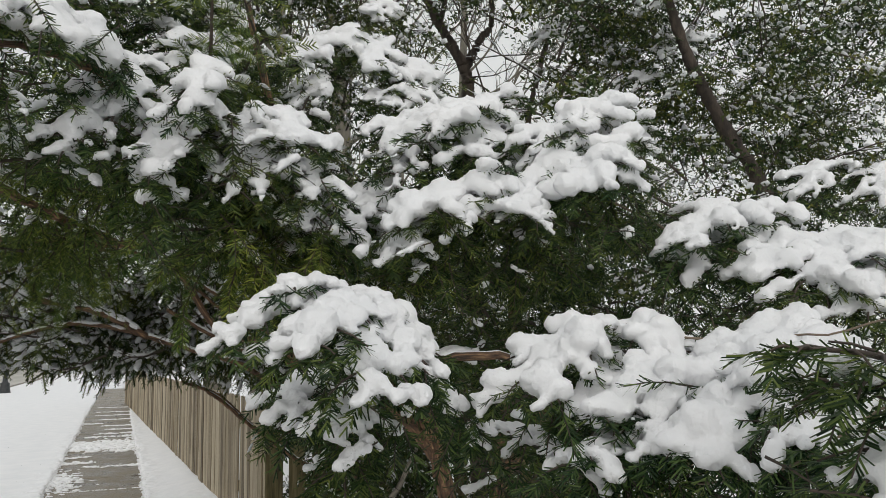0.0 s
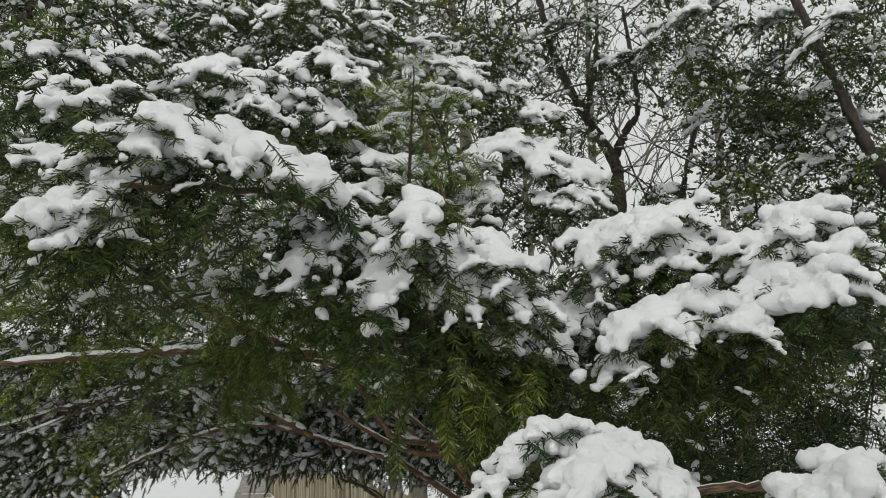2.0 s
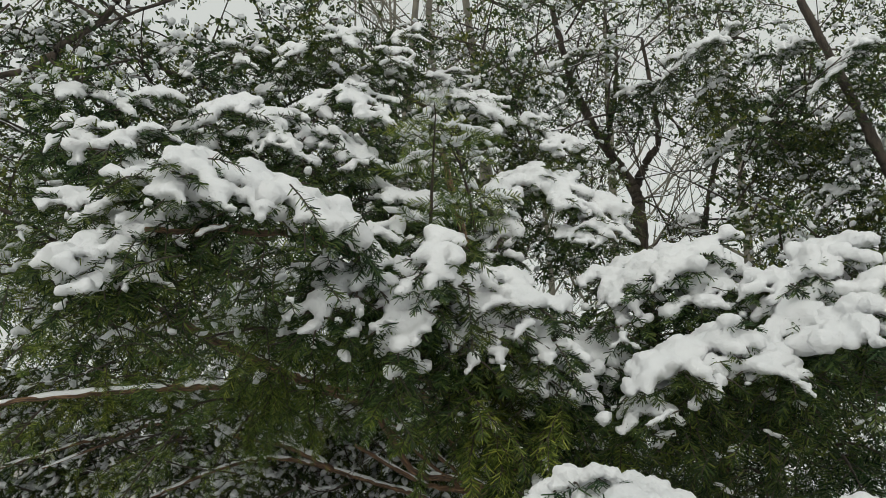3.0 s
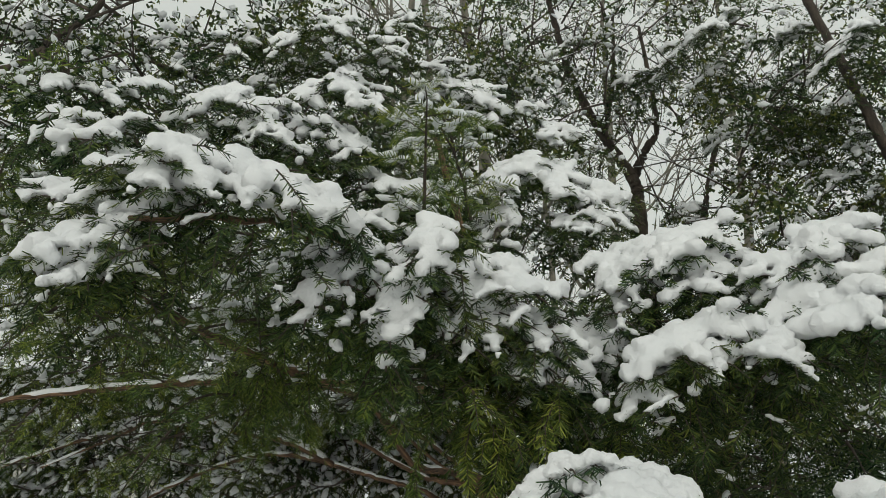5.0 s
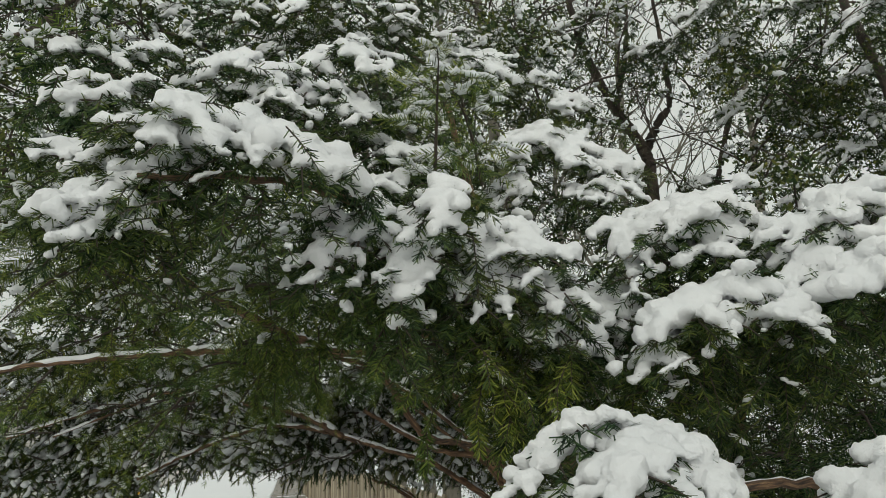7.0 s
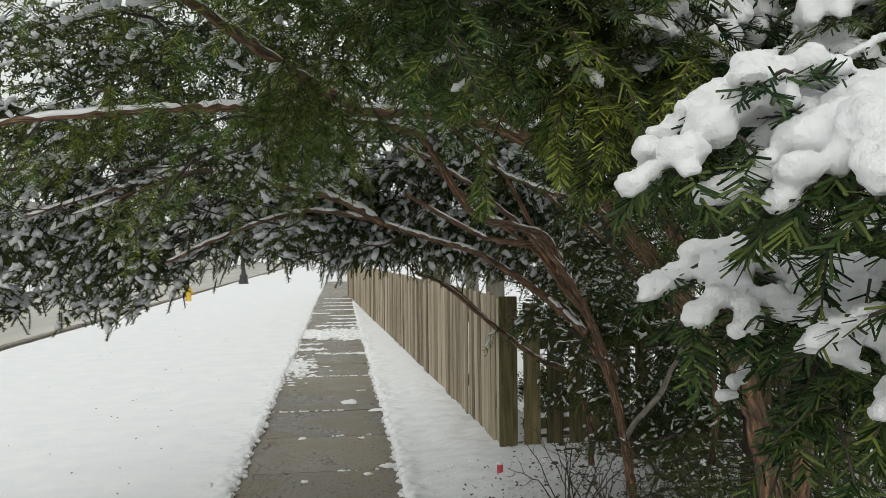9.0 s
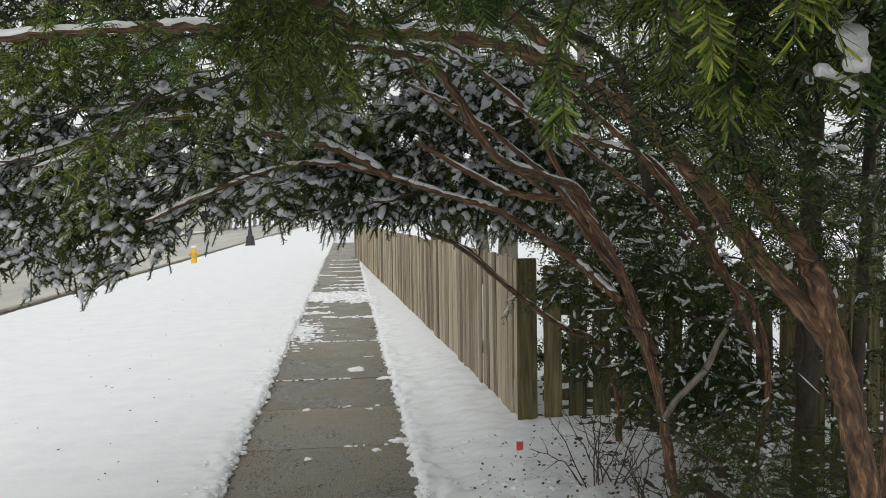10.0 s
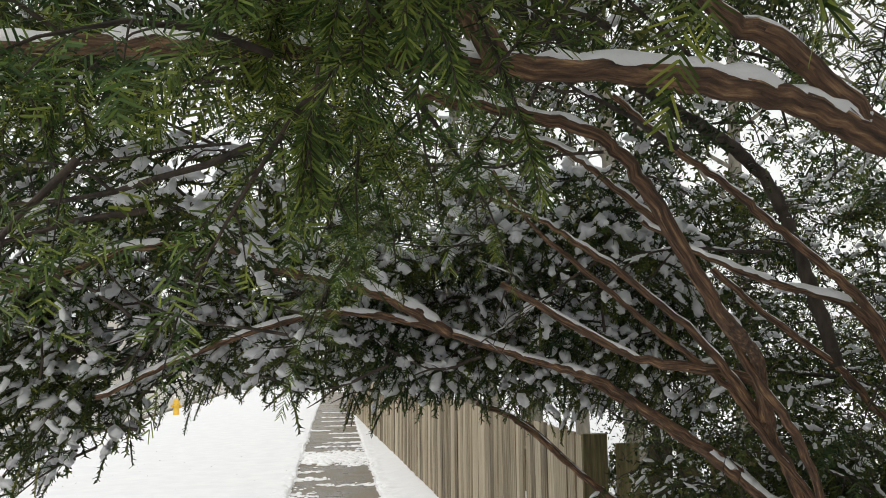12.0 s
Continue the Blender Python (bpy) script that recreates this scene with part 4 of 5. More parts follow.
bough((1.101, 3.315, 2.489), (0.935, 3.151, 2.336), 0.30, 1.30, 66, 1.8, -0.5)
bough((1.122, 3.303, 2.488), (1.038, 3.082, 2.367), 0.20, 1.1, 67)
bough((1.267, 3.209, 2.507), (1.080, 3.050, 2.398), 0.24, 1.40, 68, 1.8, -0.5)
bough((1.255, 3.174, 2.432), (1.112, 3.006, 2.303), 0.24, 1.30, 69, 1.8, -0.5)
bough((1.330, 3.198, 2.422), (1.228, 2.995, 2.271), 0.20, 1.1, 70)
bough((0.968, 3.198, 2.315), (0.922, 3.071, 2.229), 0.15, 0.9, 71)
bough((1.524, 3.006, 2.451), (1.352, 2.865, 2.355), 0.24, 1.40, 72, 1.8, -0.5)
bough((1.513, 2.974, 2.387), (1.216, 2.919, 2.323), 0.29, 1.40, 73, 1.8, -0.5)
bough((1.375, 2.919, 2.323), (1.183, 2.811, 2.185), 0.24, 1.40, 74, 1.8, -0.5)
bough((1.564, 2.887, 2.323), (1.373, 2.811, 2.291), 0.24, 1.2, 75)
bough((1.434, 2.767, 2.248), (1.238, 2.695, 2.162), 0.28, 1.50, 76, 1.8, -0.5)
bough((1.195, 2.941, 2.207), (0.876, 2.811, 2.090), 0.34, 1.50, 77, 1.8, -0.5)
bough((1.111, 2.941, 2.207), (0.970, 2.767, 2.080), 0.24, 1.40, 78, 1.8, -0.5)
bough((1.174, 2.909, 2.175), (1.104, 2.731, 2.111), 0.20, 1.2, 79)
bough((1.183, 2.844, 2.133), (1.134, 2.707, 2.079), 0.18, 1.1, 80)
bough((0.941, 2.941, 2.101), (0.835, 2.844, 2.016), 0.15, 1.20, 81, 1.8, -0.5)
# upper boughs behind
bough((-1.240, 5.341, 4.183), (-1.214, 5.149, 4.030), 0.34, 1.0, 82)
bough((-1.047, 5.400, 4.184), (-1.045, 5.222, 4.009), 0.34, 0.9, 83)
bough((-0.748, 5.222, 4.123), (-0.768, 5.038, 3.945), 0.34, 1.0, 84)
bough((-0.463, 5.162, 4.087), (-0.506, 4.976, 3.908), 0.34, 1.0, 85)
bough((-0.324, 4.902, 3.826), (-0.345, 4.718, 3.649), 0.34, 1.0, 86)
bough((-0.029, 4.816, 3.992), (-0.073, 4.645, 3.816), 0.34, 1.0, 87)
bough((0.062, 4.609, 3.645), (0.006, 4.415, 3.481), 0.28, 1.0, 88)
bough((0.230, 4.463, 3.640), (0.185, 4.271, 3.498), 0.28, 1.0, 89)
bough((0.501, 4.548, 3.699), (0.510, 4.355, 3.546), 0.28, 0.9, 90)
bough((0.661, 4.755, 4.035), (0.569, 4.585, 3.869), 0.34, 0.9, 91)
bough((0.882, 5.162, 4.007), (0.788, 4.988, 3.841), 0.34, 1.0, 92)
bough((1.147, 5.436, 4.151), (1.054, 5.270, 3.999), 0.34, 1.0, 93)
bough((1.412, 5.579, 4.268), (1.296, 5.424, 4.105), 0.34, 1.0, 94)
bough((1.757, 5.711, 4.329), (1.618, 5.556, 4.176), 0.34, 0.9, 95)
bough((2.003, 6.000, 4.669), (1.863, 5.867, 4.481), 0.34, 1.0, 96)
bough((2.379, 5.843, 4.378), (2.227, 5.711, 4.202), 0.34, 0.9, 97)
bough((2.552, 5.400, 4.413), (2.401, 5.281, 4.250), 0.34, 1.0, 98)
bough((2.698, 5.293, 4.193), (2.535, 5.174, 4.031), 0.34, 0.9, 99)
bough((2.886, 4.939, 3.964), (2.721, 4.829, 3.800), 0.34, 1.0, 100)
bough((3.002, 4.621, 3.713), (2.827, 4.512, 3.563), 0.34, 1.0, 101)
bough((3.021, 4.927, 3.759), (2.856, 4.816, 3.608), 0.34, 0.9, 102)
bough((2.834, 5.270, 3.405), (2.658, 5.137, 3.266), 0.34, 0.9, 103)
bough((2.868, 5.013, 3.149), (2.690, 4.878, 3.009), 0.34, 0.9, 104)
bough((3.024, 4.792, 3.335), (2.847, 4.670, 3.196), 0.34, 0.9, 105)
bough((2.639, 5.687, 3.434), (2.475, 5.544, 3.295), 0.29, 0.9, 106)
bough((3.147, 4.597, 3.487), (2.960, 4.488, 3.349), 0.34, 1.0, 107)
# boughs of the tree behind
bough((2.990, 5.520, 3.969), (2.689, 5.389, 3.727), 0.46, 1.1, 108)
bough((3.021, 5.436, 3.762), (3.037, 5.198, 3.598), 0.40, 1.0, 109)
bough((2.267, 5.975, 4.760), (2.092, 5.843, 4.607), 0.40, 1.0, 110)
bough((2.676, 5.038, 4.332), (2.389, 4.988, 4.216), 0.45, 1.1, 111)
bough((2.914, 4.645, 4.086), (2.542, 4.658, 4.008), 0.39, 1.0, 112)
bough((2.828, 4.129, 3.810), (2.562, 4.129, 3.655), 0.44, 1.1, 113)
bough((2.582, 5.699, 4.420), (2.397, 5.603, 4.234), 0.46, 0.9, 114)
# low boughs beside the walk
bough((1.704, 2.656, 2.103), (1.443, 2.572, 2.028), 0.29, 1.30, 115, 1.8, -0.5)
bough((1.559, 2.680, 2.019), (1.455, 2.584, 1.934), 0.15, 1.1, 116)
bough((1.659, 2.632, 2.050), (1.591, 2.490, 2.005), 0.19, 1.1, 117)
bough((1.742, 2.537, 2.016), (1.558, 2.466, 1.953), 0.24, 1.3, 118)
bough((1.858, 2.466, 1.984), (1.569, 2.385, 1.911), 0.33, 1.40, 119, 1.8, -0.5)
bough((1.886, 2.443, 1.932), (1.634, 2.276, 1.848), 0.28, 1.3, 120)
bough((1.140, 2.431, 1.808), (0.908, 2.350, 1.736), 0.29, 1.30, 121, 1.8, -0.5)
bough((1.160, 2.420, 1.808), (1.156, 2.276, 1.777), 0.19, 1.2, 122)
bough((1.116, 2.385, 1.766), (1.003, 2.276, 1.685), 0.20, 1.3, 123)
bough((1.237, 2.276, 1.736), (1.082, 2.188, 1.697), 0.20, 1.4, 124)
bough((1.354, 2.201, 1.807), (1.188, 2.163, 1.767), 0.26, 1.40, 125, 1.8, -0.5)
bough((1.360, 2.176, 1.787), (1.290, 2.028, 1.767), 0.20, 1.3, 126)
bough((1.322, 2.138, 1.737), (1.160, 2.114, 1.718), 0.32, 1.40, 127, 1.8, -0.5)
bough((1.315, 2.151, 1.737), (1.221, 2.038, 1.699), 0.23, 1.3, 128)
bough((1.240, 2.176, 1.707), (1.049, 2.102, 1.649), 0.26, 1.4, 129)
bough((1.101, 2.251, 1.716), (0.976, 2.226, 1.686), 0.19, 1.2, 130)
bough((1.270, 2.126, 1.708), (1.192, 2.067, 1.679), 0.14, 1.1, 131)
bough((1.020, 2.251, 1.635), (0.903, 2.201, 1.606), 0.17, 1.1, 132)
bough((1.119, 2.238, 1.676), (1.048, 2.163, 1.648), 0.14, 1.2, 133)
bough((1.163, 1.979, 1.669), (1.123, 1.950, 1.660), 0.07, 1.0, 134)
bough((1.055, 1.744, 1.767), (0.918, 1.754, 1.787), 0.15, 0.0, 135)
bough((1.065, 1.724, 1.738), (0.957, 1.744, 1.748), 0.20, 0.8, 136)
bough((1.084, 1.773, 1.669), (0.986, 1.734, 1.650), 0.20, 0.9, 137)
bough((1.088, 2.983, 1.776), (0.959, 2.864, 1.766), 0.13, 1.0, 138)
bough((0.998, 2.656, 1.618), (1.021, 2.513, 1.599), 0.12, 0.9, 139)
bough((2.865, 3.431, 2.478), (2.539, 3.311, 2.324), 0.32, 1.1, 140)
bough((2.929, 3.335, 2.454), (2.699, 3.099, 2.277), 0.32, 1.1, 141)
bough((2.879, 3.276, 2.184), (2.685, 3.169, 2.086), 0.32, 1.0, 142)
# near bough that overhangs the pavement
bough((0.64, 2.48, 1.86), (0.51, 2.25, 1.79), 0.17, 1.20, 143, 0.5, -0.3)
bough((0.66, 2.46, 1.86), (0.60, 2.24, 1.75), 0.18, 1.20, 144, 0.5, -0.3)
bough((0.54, 2.44, 1.86), (0.43, 2.36, 1.82), 0.13, 1.09, 145, 0.5, -0.4)
bough((0.57, 2.45, 1.89), (0.50, 2.39, 1.885), 0.11, 1.05, 146, 0.5, -0.4)
bough((0.66, 2.46, 1.85), (0.72, 2.30, 1.76), 0.16, 1.15, 147, 0.5, -0.25)
bough((0.74, 2.46, 1.76), (0.87, 2.45, 1.63), 0.10, 1.20, 148, 0.5, -0.4)
bough((0.62, 2.68, 1.73), (0.53, 2.52, 1.69), 0.12, 1.25, 149, 0.5, -0.3)
bough((0.70, 2.58, 1.71), (0.61, 2.44, 1.65), 0.13, 1.15, 150, 0.5, -0.3)
bough((0.66, 2.55, 1.68), (0.62, 2.46, 1.57), 0.18, 0.00, 151, 0.5, -0.2)
bough((0.72, 2.7, 1.66), (0.68, 2.62, 1.6), 0.12, 0.00, 152, 0.5, -0.2)
# lower snow-laden tips of the overhanging boughs
bough((0.371, 3.061, 2.356), (0.306, 2.822, 2.164), 0.17, 1.15, 153, 0.7)
bough((0.499, 3.128, 2.346), (0.476, 2.865, 2.133), 0.19, 1.15, 154, 0.7)
bough((0.212, 3.128, 2.388), (0.138, 2.887, 2.207), 0.17, 1.15, 155, 0.7)
bough((0.648, 3.174, 2.283), (0.656, 2.919, 2.080), 0.19, 1.15, 156, 0.7)
bough((0.779, 3.268, 2.242), (0.773, 3.028, 2.059), 0.17, 1.15, 157, 0.7)
bough((0.413, 2.974, 2.450), (0.380, 2.800, 2.301), 0.17, 1.10, 158, 0.7)
hang_boughs()

crown(yew_a, "crown", 40, (-0.695, 3.268, 2.263), (0.714, 4.001, 2.640), 0.32, (-0.5, -0.2, -0.05), 11, 0.9, 0.0095, 0.35, 0.8, over_walk, 1.0, MIDDLE, whole=True, mat=YEW_INNER_LIT)
crown(yew_a, "crown", 22, (-0.919, 3.506, 2.569), (0.723, 4.379, 2.987), 0.36, (-0.4, -0.5, 0.0), 10, 0.9, 0.012, 0.5, 0.8, over_walk, 1.05, mat=YEW_INNER_LIT)
crown(yew_a, "crown", 80, (0.913, 3.446, 1.814), (2.398, 4.258, 2.425), 0.34, (-0.4, -0.6, -0.1), 12, 0.06, 0.008, 0.5, 1.2, over_walk, 1.0, mat=YEW)
crown(yew_a, "crown", 16, (0.5, 4.3, 2.6), (1.7, 5.1, 3.3), 0.40, (-0.3, -0.6, 0.05), 13, 0.35, 0.012, 0.5, 0.8, None, 1.1)
crown(yew_a, "crown", 36, (1.323, 2.984, 1.287), (2.439, 3.626, 1.813), 0.34, (-0.2, -0.7, -0.2), 14, 0.10, 0.010, 0.5, 1.2, over_walk, 1.0, mat=YEW)
crown(yew_a, "crown", 55, (1.7, 4.9, 1.5), (3.4, 6.0, 2.6), 0.42, (-0.4, -0.5, -0.1), 15, 0.2, 0.010, 0.5, 0.8, None, 1.1)
crown(yew_a, "crown", 14, (-1.4, 4.4, 2.05), (0.15, 5.0, 2.3), 0.3, (-0.5, -0.2, -0.4), 17, 0.0, 0.006, 0.6, 0.8, over_walk, 0.95, mat=YEW_INNER_LIT)

crown(yew_a, "crown", 8, (-0.05, 4.85, 2.05), (0.3, 5.3, 2.32), 0.26, (-0.3, -0.4, -0.5), 19, 0.3, 0.007, 0.6, 1.0, over_walk, 0.95, MIDDLE, YEW_INNER_LIT)
crown(yew_a, "crown", 7, (-0.08, 4.55, 2.22), (0.08, 4.75, 2.38), 0.2, (-0.2, -0.4, -0.3), 9, 0.0, 0.006, 0.6, 0.8, over_walk, 0.9, MIDDLE, YEW_INNER_LIT)
crown(yew_a, "crown", 16, (0.213, 3.327, 2.114), (0.877, 3.937, 2.384), 0.28, (-0.4, -0.3, -0.05), 6, 0.35, 0.007, 0.4, 0.8, lambda p: p[2] < 1.98, 0.95, MIDDLE, YEW_INNER_LIT, whole=True)
crown(yew_a, "crown", 16, (0.95, 4.75, 2.1), (1.9, 5.6, 2.75), 0.32, (-0.4, -0.4, -0.1), 5, 0.35, 0.008, 0.5, 0.8, None, 1.0, MIDDLE, YEW_INNER_LIT, whole=True)
drape(yew_a, 28, (0.36, 2.9, 1.98), (0.72, 3.2, 2.14), 201, YEW_INNER_LIT, clear_of=in_way, snow_p=0.14)
drape(yew_a, 32, (0.52, 3.1, 1.96), (1.0, 3.5, 2.16), 202, YEW_INNER_LIT, clear_of=in_way, snow_p=0.14)
drape(yew_a, 46, (0.0, 3.4, 2.14), (0.52, 3.9, 2.44), 205, YEW_INNER_LIT, clear_of=in_way, snow_p=0.22)
drape(yew_a, 32, (-0.08, 4.2, 2.10), (0.22, 4.6, 2.36), 203, YEW_INNER_LIT, snow_p=0.0)
drape(yew_a, 40, (-0.95, 4.7, 2.24), (-0.35, 5.2, 2.5), 204, YEW_INNER_LIT, snow_p=0.12)
twiggy(yew_a, 10, (-0.7, 4.65, 2.15), (0.6, 5.05, 2.4), 0.5, (-0.8, 0.1, 0.0), 118, 0.35, 0.0045)

limb(yew_a, [(1.140, 2.431, 1.839), (1.192, 2.315, 1.807), (1.245, 2.151, 1.807), (1.270, 2.028, 1.807), (1.310, 1.901, 1.836)], 0.0024, 0.0016, 80, WHIP, 0, "whip", 0.002, 5)
limb(yew_a, [(1.123, 2.264, 1.564), (1.144, 2.138, 1.579), (1.172, 2.038, 1.611), (1.192, 1.950, 1.669), (1.221, 1.852, 1.738)], 0.0024, 0.0016, 81, WHIP, 0, "whip", 0.002, 5)
limb(yew_a, [(1.568, 3.052, 2.212), (1.680, 2.918, 2.104), (1.770, 2.701, 2.009), (1.845, 2.525, 1.912), (1.884, 2.350, 1.797)], 0.0035, 0.002, 82, WHIP, 0, "whip", 0.002, 5)
limb(yew_a, [(1.205, 2.090, 1.689), (1.202, 2.028, 1.640), (1.221, 1.959, 1.630), (1.251, 1.881, 1.620)], 0.0022, 0.0014, 83, WHIP, 0, "whip", 0.002, 5)

# tree whose limbs arch over the pavement further on
yew_b = Tree("yew with several thin stems arching low over the pavement", (1.86, 6.2, 0))
limb(yew_b, [(1.86, 6.2, -0.05), (1.818, 6.2, 0.274), (1.777, 6.2, 0.541), (1.716, 6.2, 0.87), (1.615, 6.2, 1.194), (1.53, 6.15, 1.38), (1.38, 6.0, 1.54), (1.32, 5.93, 1.62)], 0.029, 0.018, 20, snow=0.5, name="trunk")
limb(yew_b, [(1.34, 5.96, 1.58), (1.1, 5.9, 1.87), (0.7, 5.9, 2.18), (0.45, 5.9, 2.3)], 0.016, 0.006, 30, snow=0.8)
limb(yew_b, [(2.25, 6.45, -0.05), (2.26, 6.1, 0.75), (2.139, 6.0, 1.243), (1.952, 6.0, 1.426), (1.725, 6.0, 1.661), (1.613, 6.0, 1.783), (1.42, 6.0, 1.919), (1.2, 6.0, 2.1)], 0.017, 0.010, 21, snow=0.6, name="trunk")
limb(yew_b, [(1.755, 6.2, 0.66), (1.80, 6.08, 0.81), (1.866, 6.0, 0.92), (1.925, 6.0, 1.02), (1.99, 6.0, 1.14), (2.05, 6.0, 1.26)], 0.018, 0.012, 22, GREY_BARK, 0.7)
limb(yew_b, [(1.72, 6.22, 0.95), (1.56, 6.5, 1.34), (1.28, 6.5, 1.54), (0.97, 6.5, 1.735), (0.76, 6.5, 1.80), (0.41, 6.5, 1.91), (0.16, 6.5, 1.975), (-0.11, 6.5, 1.976), (-0.47, 6.5, 1.857), (-0.8, 6.4, 1.7)], 0.019, 0.010, 23, snow=0.9)
limb(yew_b, [(0.41, 6.5, 1.91), (0.15, 6.42, 2.05), (-0.2, 6.32, 2.13), (-0.32, 6.32, 2.19), (-0.67, 6.32, 2.2), (-0.85, 6.32, 2.14), (-1.11, 6.32, 2.08), (-1.5, 6.3, 1.95)], 0.022, 0.008, 24, snow=1.1)
limb(yew_b, [(-0.67, 6.32, 2.2), (-0.9, 6.2, 2.08), (-1.2, 6.1, 1.95)], 0.009, 0.005, 25, snow=1.1)
limb(yew_b, [(2.0, 7.6, -0.1), (2.0, 7.6, 0.45), (1.85, 7.6, 0.82), (1.6, 7.6, 0.95), (1.27, 7.6, 1.2), (0.93, 7.6, 1.49), (0.7, 7.6, 1.6)], 0.026, 0.012, 26, snow=0.7)
limb(yew_b, [(1.27, 7.62, 1.2), (1.05, 7.75, 1.43), (0.95, 7.8, 1.5), (0.7, 7.9, 1.62)], 0.018, 0.008, 27, snow=0.5)
limb(yew_b, [(1.32, 5.93, 1.62), (1.27, 5.94, 1.75), (1.0, 5.96, 1.8), (0.85, 5.98, 1.85), (0.5, 6.0, 2.05)], 0.02, 0.01, 28, snow=0.8)
limb(yew_b, [(1.54, 6.2, 1.27), (1.35, 6.6, 1.5), (1.0, 6.9, 1.75), (0.54, 7.27, 1.95), (0.2, 7.0, 2.05)], 0.024, 0.01, 29, snow=0.8)
limb(yew_b, [(1.34, 5.95, 1.6), (1.2, 5.75, 1.80), (0.92, 5.3, 1.86), (0.68, 4.92, 1.90), (0.55, 4.86, 2.07), (0.45, 4.86, 2.2), (0.3, 4.86, 2.24), (0.1, 4.8, 2.25)], 0.02, 0.009, 10, snow=0.7)
limb(yew_b, [(1.725, 6.2, 0.84), (1.53, 6.0, 1.3), (1.329, 5.95, 1.546), (1.208, 5.95, 1.719), (0.969, 5.95, 1.908), (0.781, 5.95, 2.065), (0.585, 5.95, 2.236), (0.45, 5.9, 2.4)], 0.014, 0.006, 11, snow=0.9)
limb(yew_b, [(2.20, 6.05, 1.0), (1.88, 5.85, 1.5), (1.57, 5.6, 1.78), (1.361, 5.5, 1.967), (1.173, 5.5, 2.127), (1.012, 5.5, 2.26), (0.863, 5.5, 2.366), (0.704, 5.5, 2.498)], 0.016, 0.008, 12, snow=0.7)
limb(yew_b, [(1.952, 6.0, 1.426), (1.70, 5.85, 1.77), (1.482, 5.7, 1.952), (1.238, 5.7, 2.026), (1.043, 5.7, 2.098), (0.85, 5.7, 2.2)], 0.018, 0.007, 13, snow=1.0)
limb(yew_b, [(1.72, 6.2, 1.0), (1.4, 5.85, 1.5), (1.186, 5.75, 1.765), (1.061, 5.75, 1.987), (0.961, 5.75, 2.163), (0.77, 5.75, 2.323), (0.624, 5.75, 2.426), (0.4, 5.75, 2.45)], 0.015, 0.008, 14, snow=0.9)
crown(yew_b, "crown", 98, (-1.4, 6.62, 1.72), (0.1, 7.4, 2.5), 0.38, (-0.7, 0.0, -0.12), 30, 1.0, 0.0178, 0.4, 0.15, over_arch, 1.15, BRUSH, whole=True, spacing=0.065, broad=0.55)
crown(yew_b, "crown", 104, (-2.2, 6.45, 1.33), (-0.7, 7.2, 2.2), 0.36, (-0.55, -0.1, -0.25), 31, 1.0, 0.0178, 0.55, 0.15, over_arch, 1.15, BRUSH, whole=True, spacing=0.065, broad=0.55)
crown(yew_b, "crown", 110, (0.0, 6.5, 1.85), (1.7, 7.6, 2.6), 0.40, (-0.6, -0.2, -0.1), 32, 1.0, 0.0178, 0.5, 0.3, over_arch, 1.1, BRUSH, whole=True)
crown(yew_b, "crown", 92, (0.2, 6.6, 1.65), (1.8, 8.0, 2.1), 0.34, (-0.7, 0.1, -0.2), 33, 1.0, 0.0178, 0.7, 0.2, over_arch, 1.1, BRUSH, whole=True)
crown(yew_b, "crown", 60, (-0.6, 6.9, 1.75), (0.8, 8.0, 2.2), 0.34, (-0.5, -0.2, -0.4), 34, 1.0, 0.0155, 0.9, 0.2, over_arch, 1.1, BRUSH, whole=True)
crown(yew_b, "crown", 80, (-2.7, 5.8, 2.15), (-0.2, 6.8, 2.9), 0.42, (-0.5, -0.3, -0.1), 35, 0.9, 0.015, 0.5, 0.2, over_arch, 1.2, BRUSH, whole=True, spacing=0.065)
crown(yew_b, "crown", 90, (1.5, 6.3, 1.25), (2.7, 7.5, 2.5), 0.36, (-0.5, -0.4, 0.0), 27, 0.42, 0.009, 0.5, 0.4, None, 1.2, FAR, whole=True)
crown(yew_b, "crown", 150, (1.75, 6.5, 0.5), (4.6, 8.1, 2.8), 0.42, (-0.5, -0.5, 0.0), 36, 0.36, 0.009, 0.5, 0.4, None, 1.25, FARTHEST)
crown(yew_b, "crown", 55, (1.75, 6.35, 0.5), (2.7, 7.7, 1.5), 0.34, (-0.5, -0.5, -0.1), 59, 0.48, 0.009, 0.6, 0.4, None, 1.1, BRUSH, whole=True)
crown(yew_b, "crown", 30, (1.85, 6.55, 0.3), (2.6, 7.4, 1.3), 0.32, (-0.4, -0.6, 0.1), 37, 0.28, 0.009, 0.5, 0.6, None, 1.0)
crown(yew_b, "crown", 76, (-1.0, 5.0, 2.45), (1.6, 6.2, 3.1), 0.42, (-0.5, -0.5, 0.0), 38, 0.72, 0.011, 0.5, 0.4, None, 1.25, FAR)
crown(yew_b, "crown", 95, (1.7, 8.6, 0.15), (4.6, 9.6, 2.3), 0.4, (-0.4, -0.4, 0.3), 39, 0.2, 0.010, 0.5, 0.6, None, 1.4, FARTHEST)
crown(yew_b, "crown", 42, (1.9, 8.8, 0.1), (2.8, 9.6, 1.3), 0.34, (0.1, 0.2, 0.4), 65, 0.2, 0.009, 0.5, 0.6, None, 1.3, FARTHEST)
crown(yew_b, "crown", 26, (1.4, 8.0, 1.5), (2.4, 9.0, 2.0), 0.34, (-0.2, -0.3, -0.1), 66, 0.4, 0.010, 0.5, 0.3, lambda p: p[2] < 1.36, 1.2, FAR, whole=True)
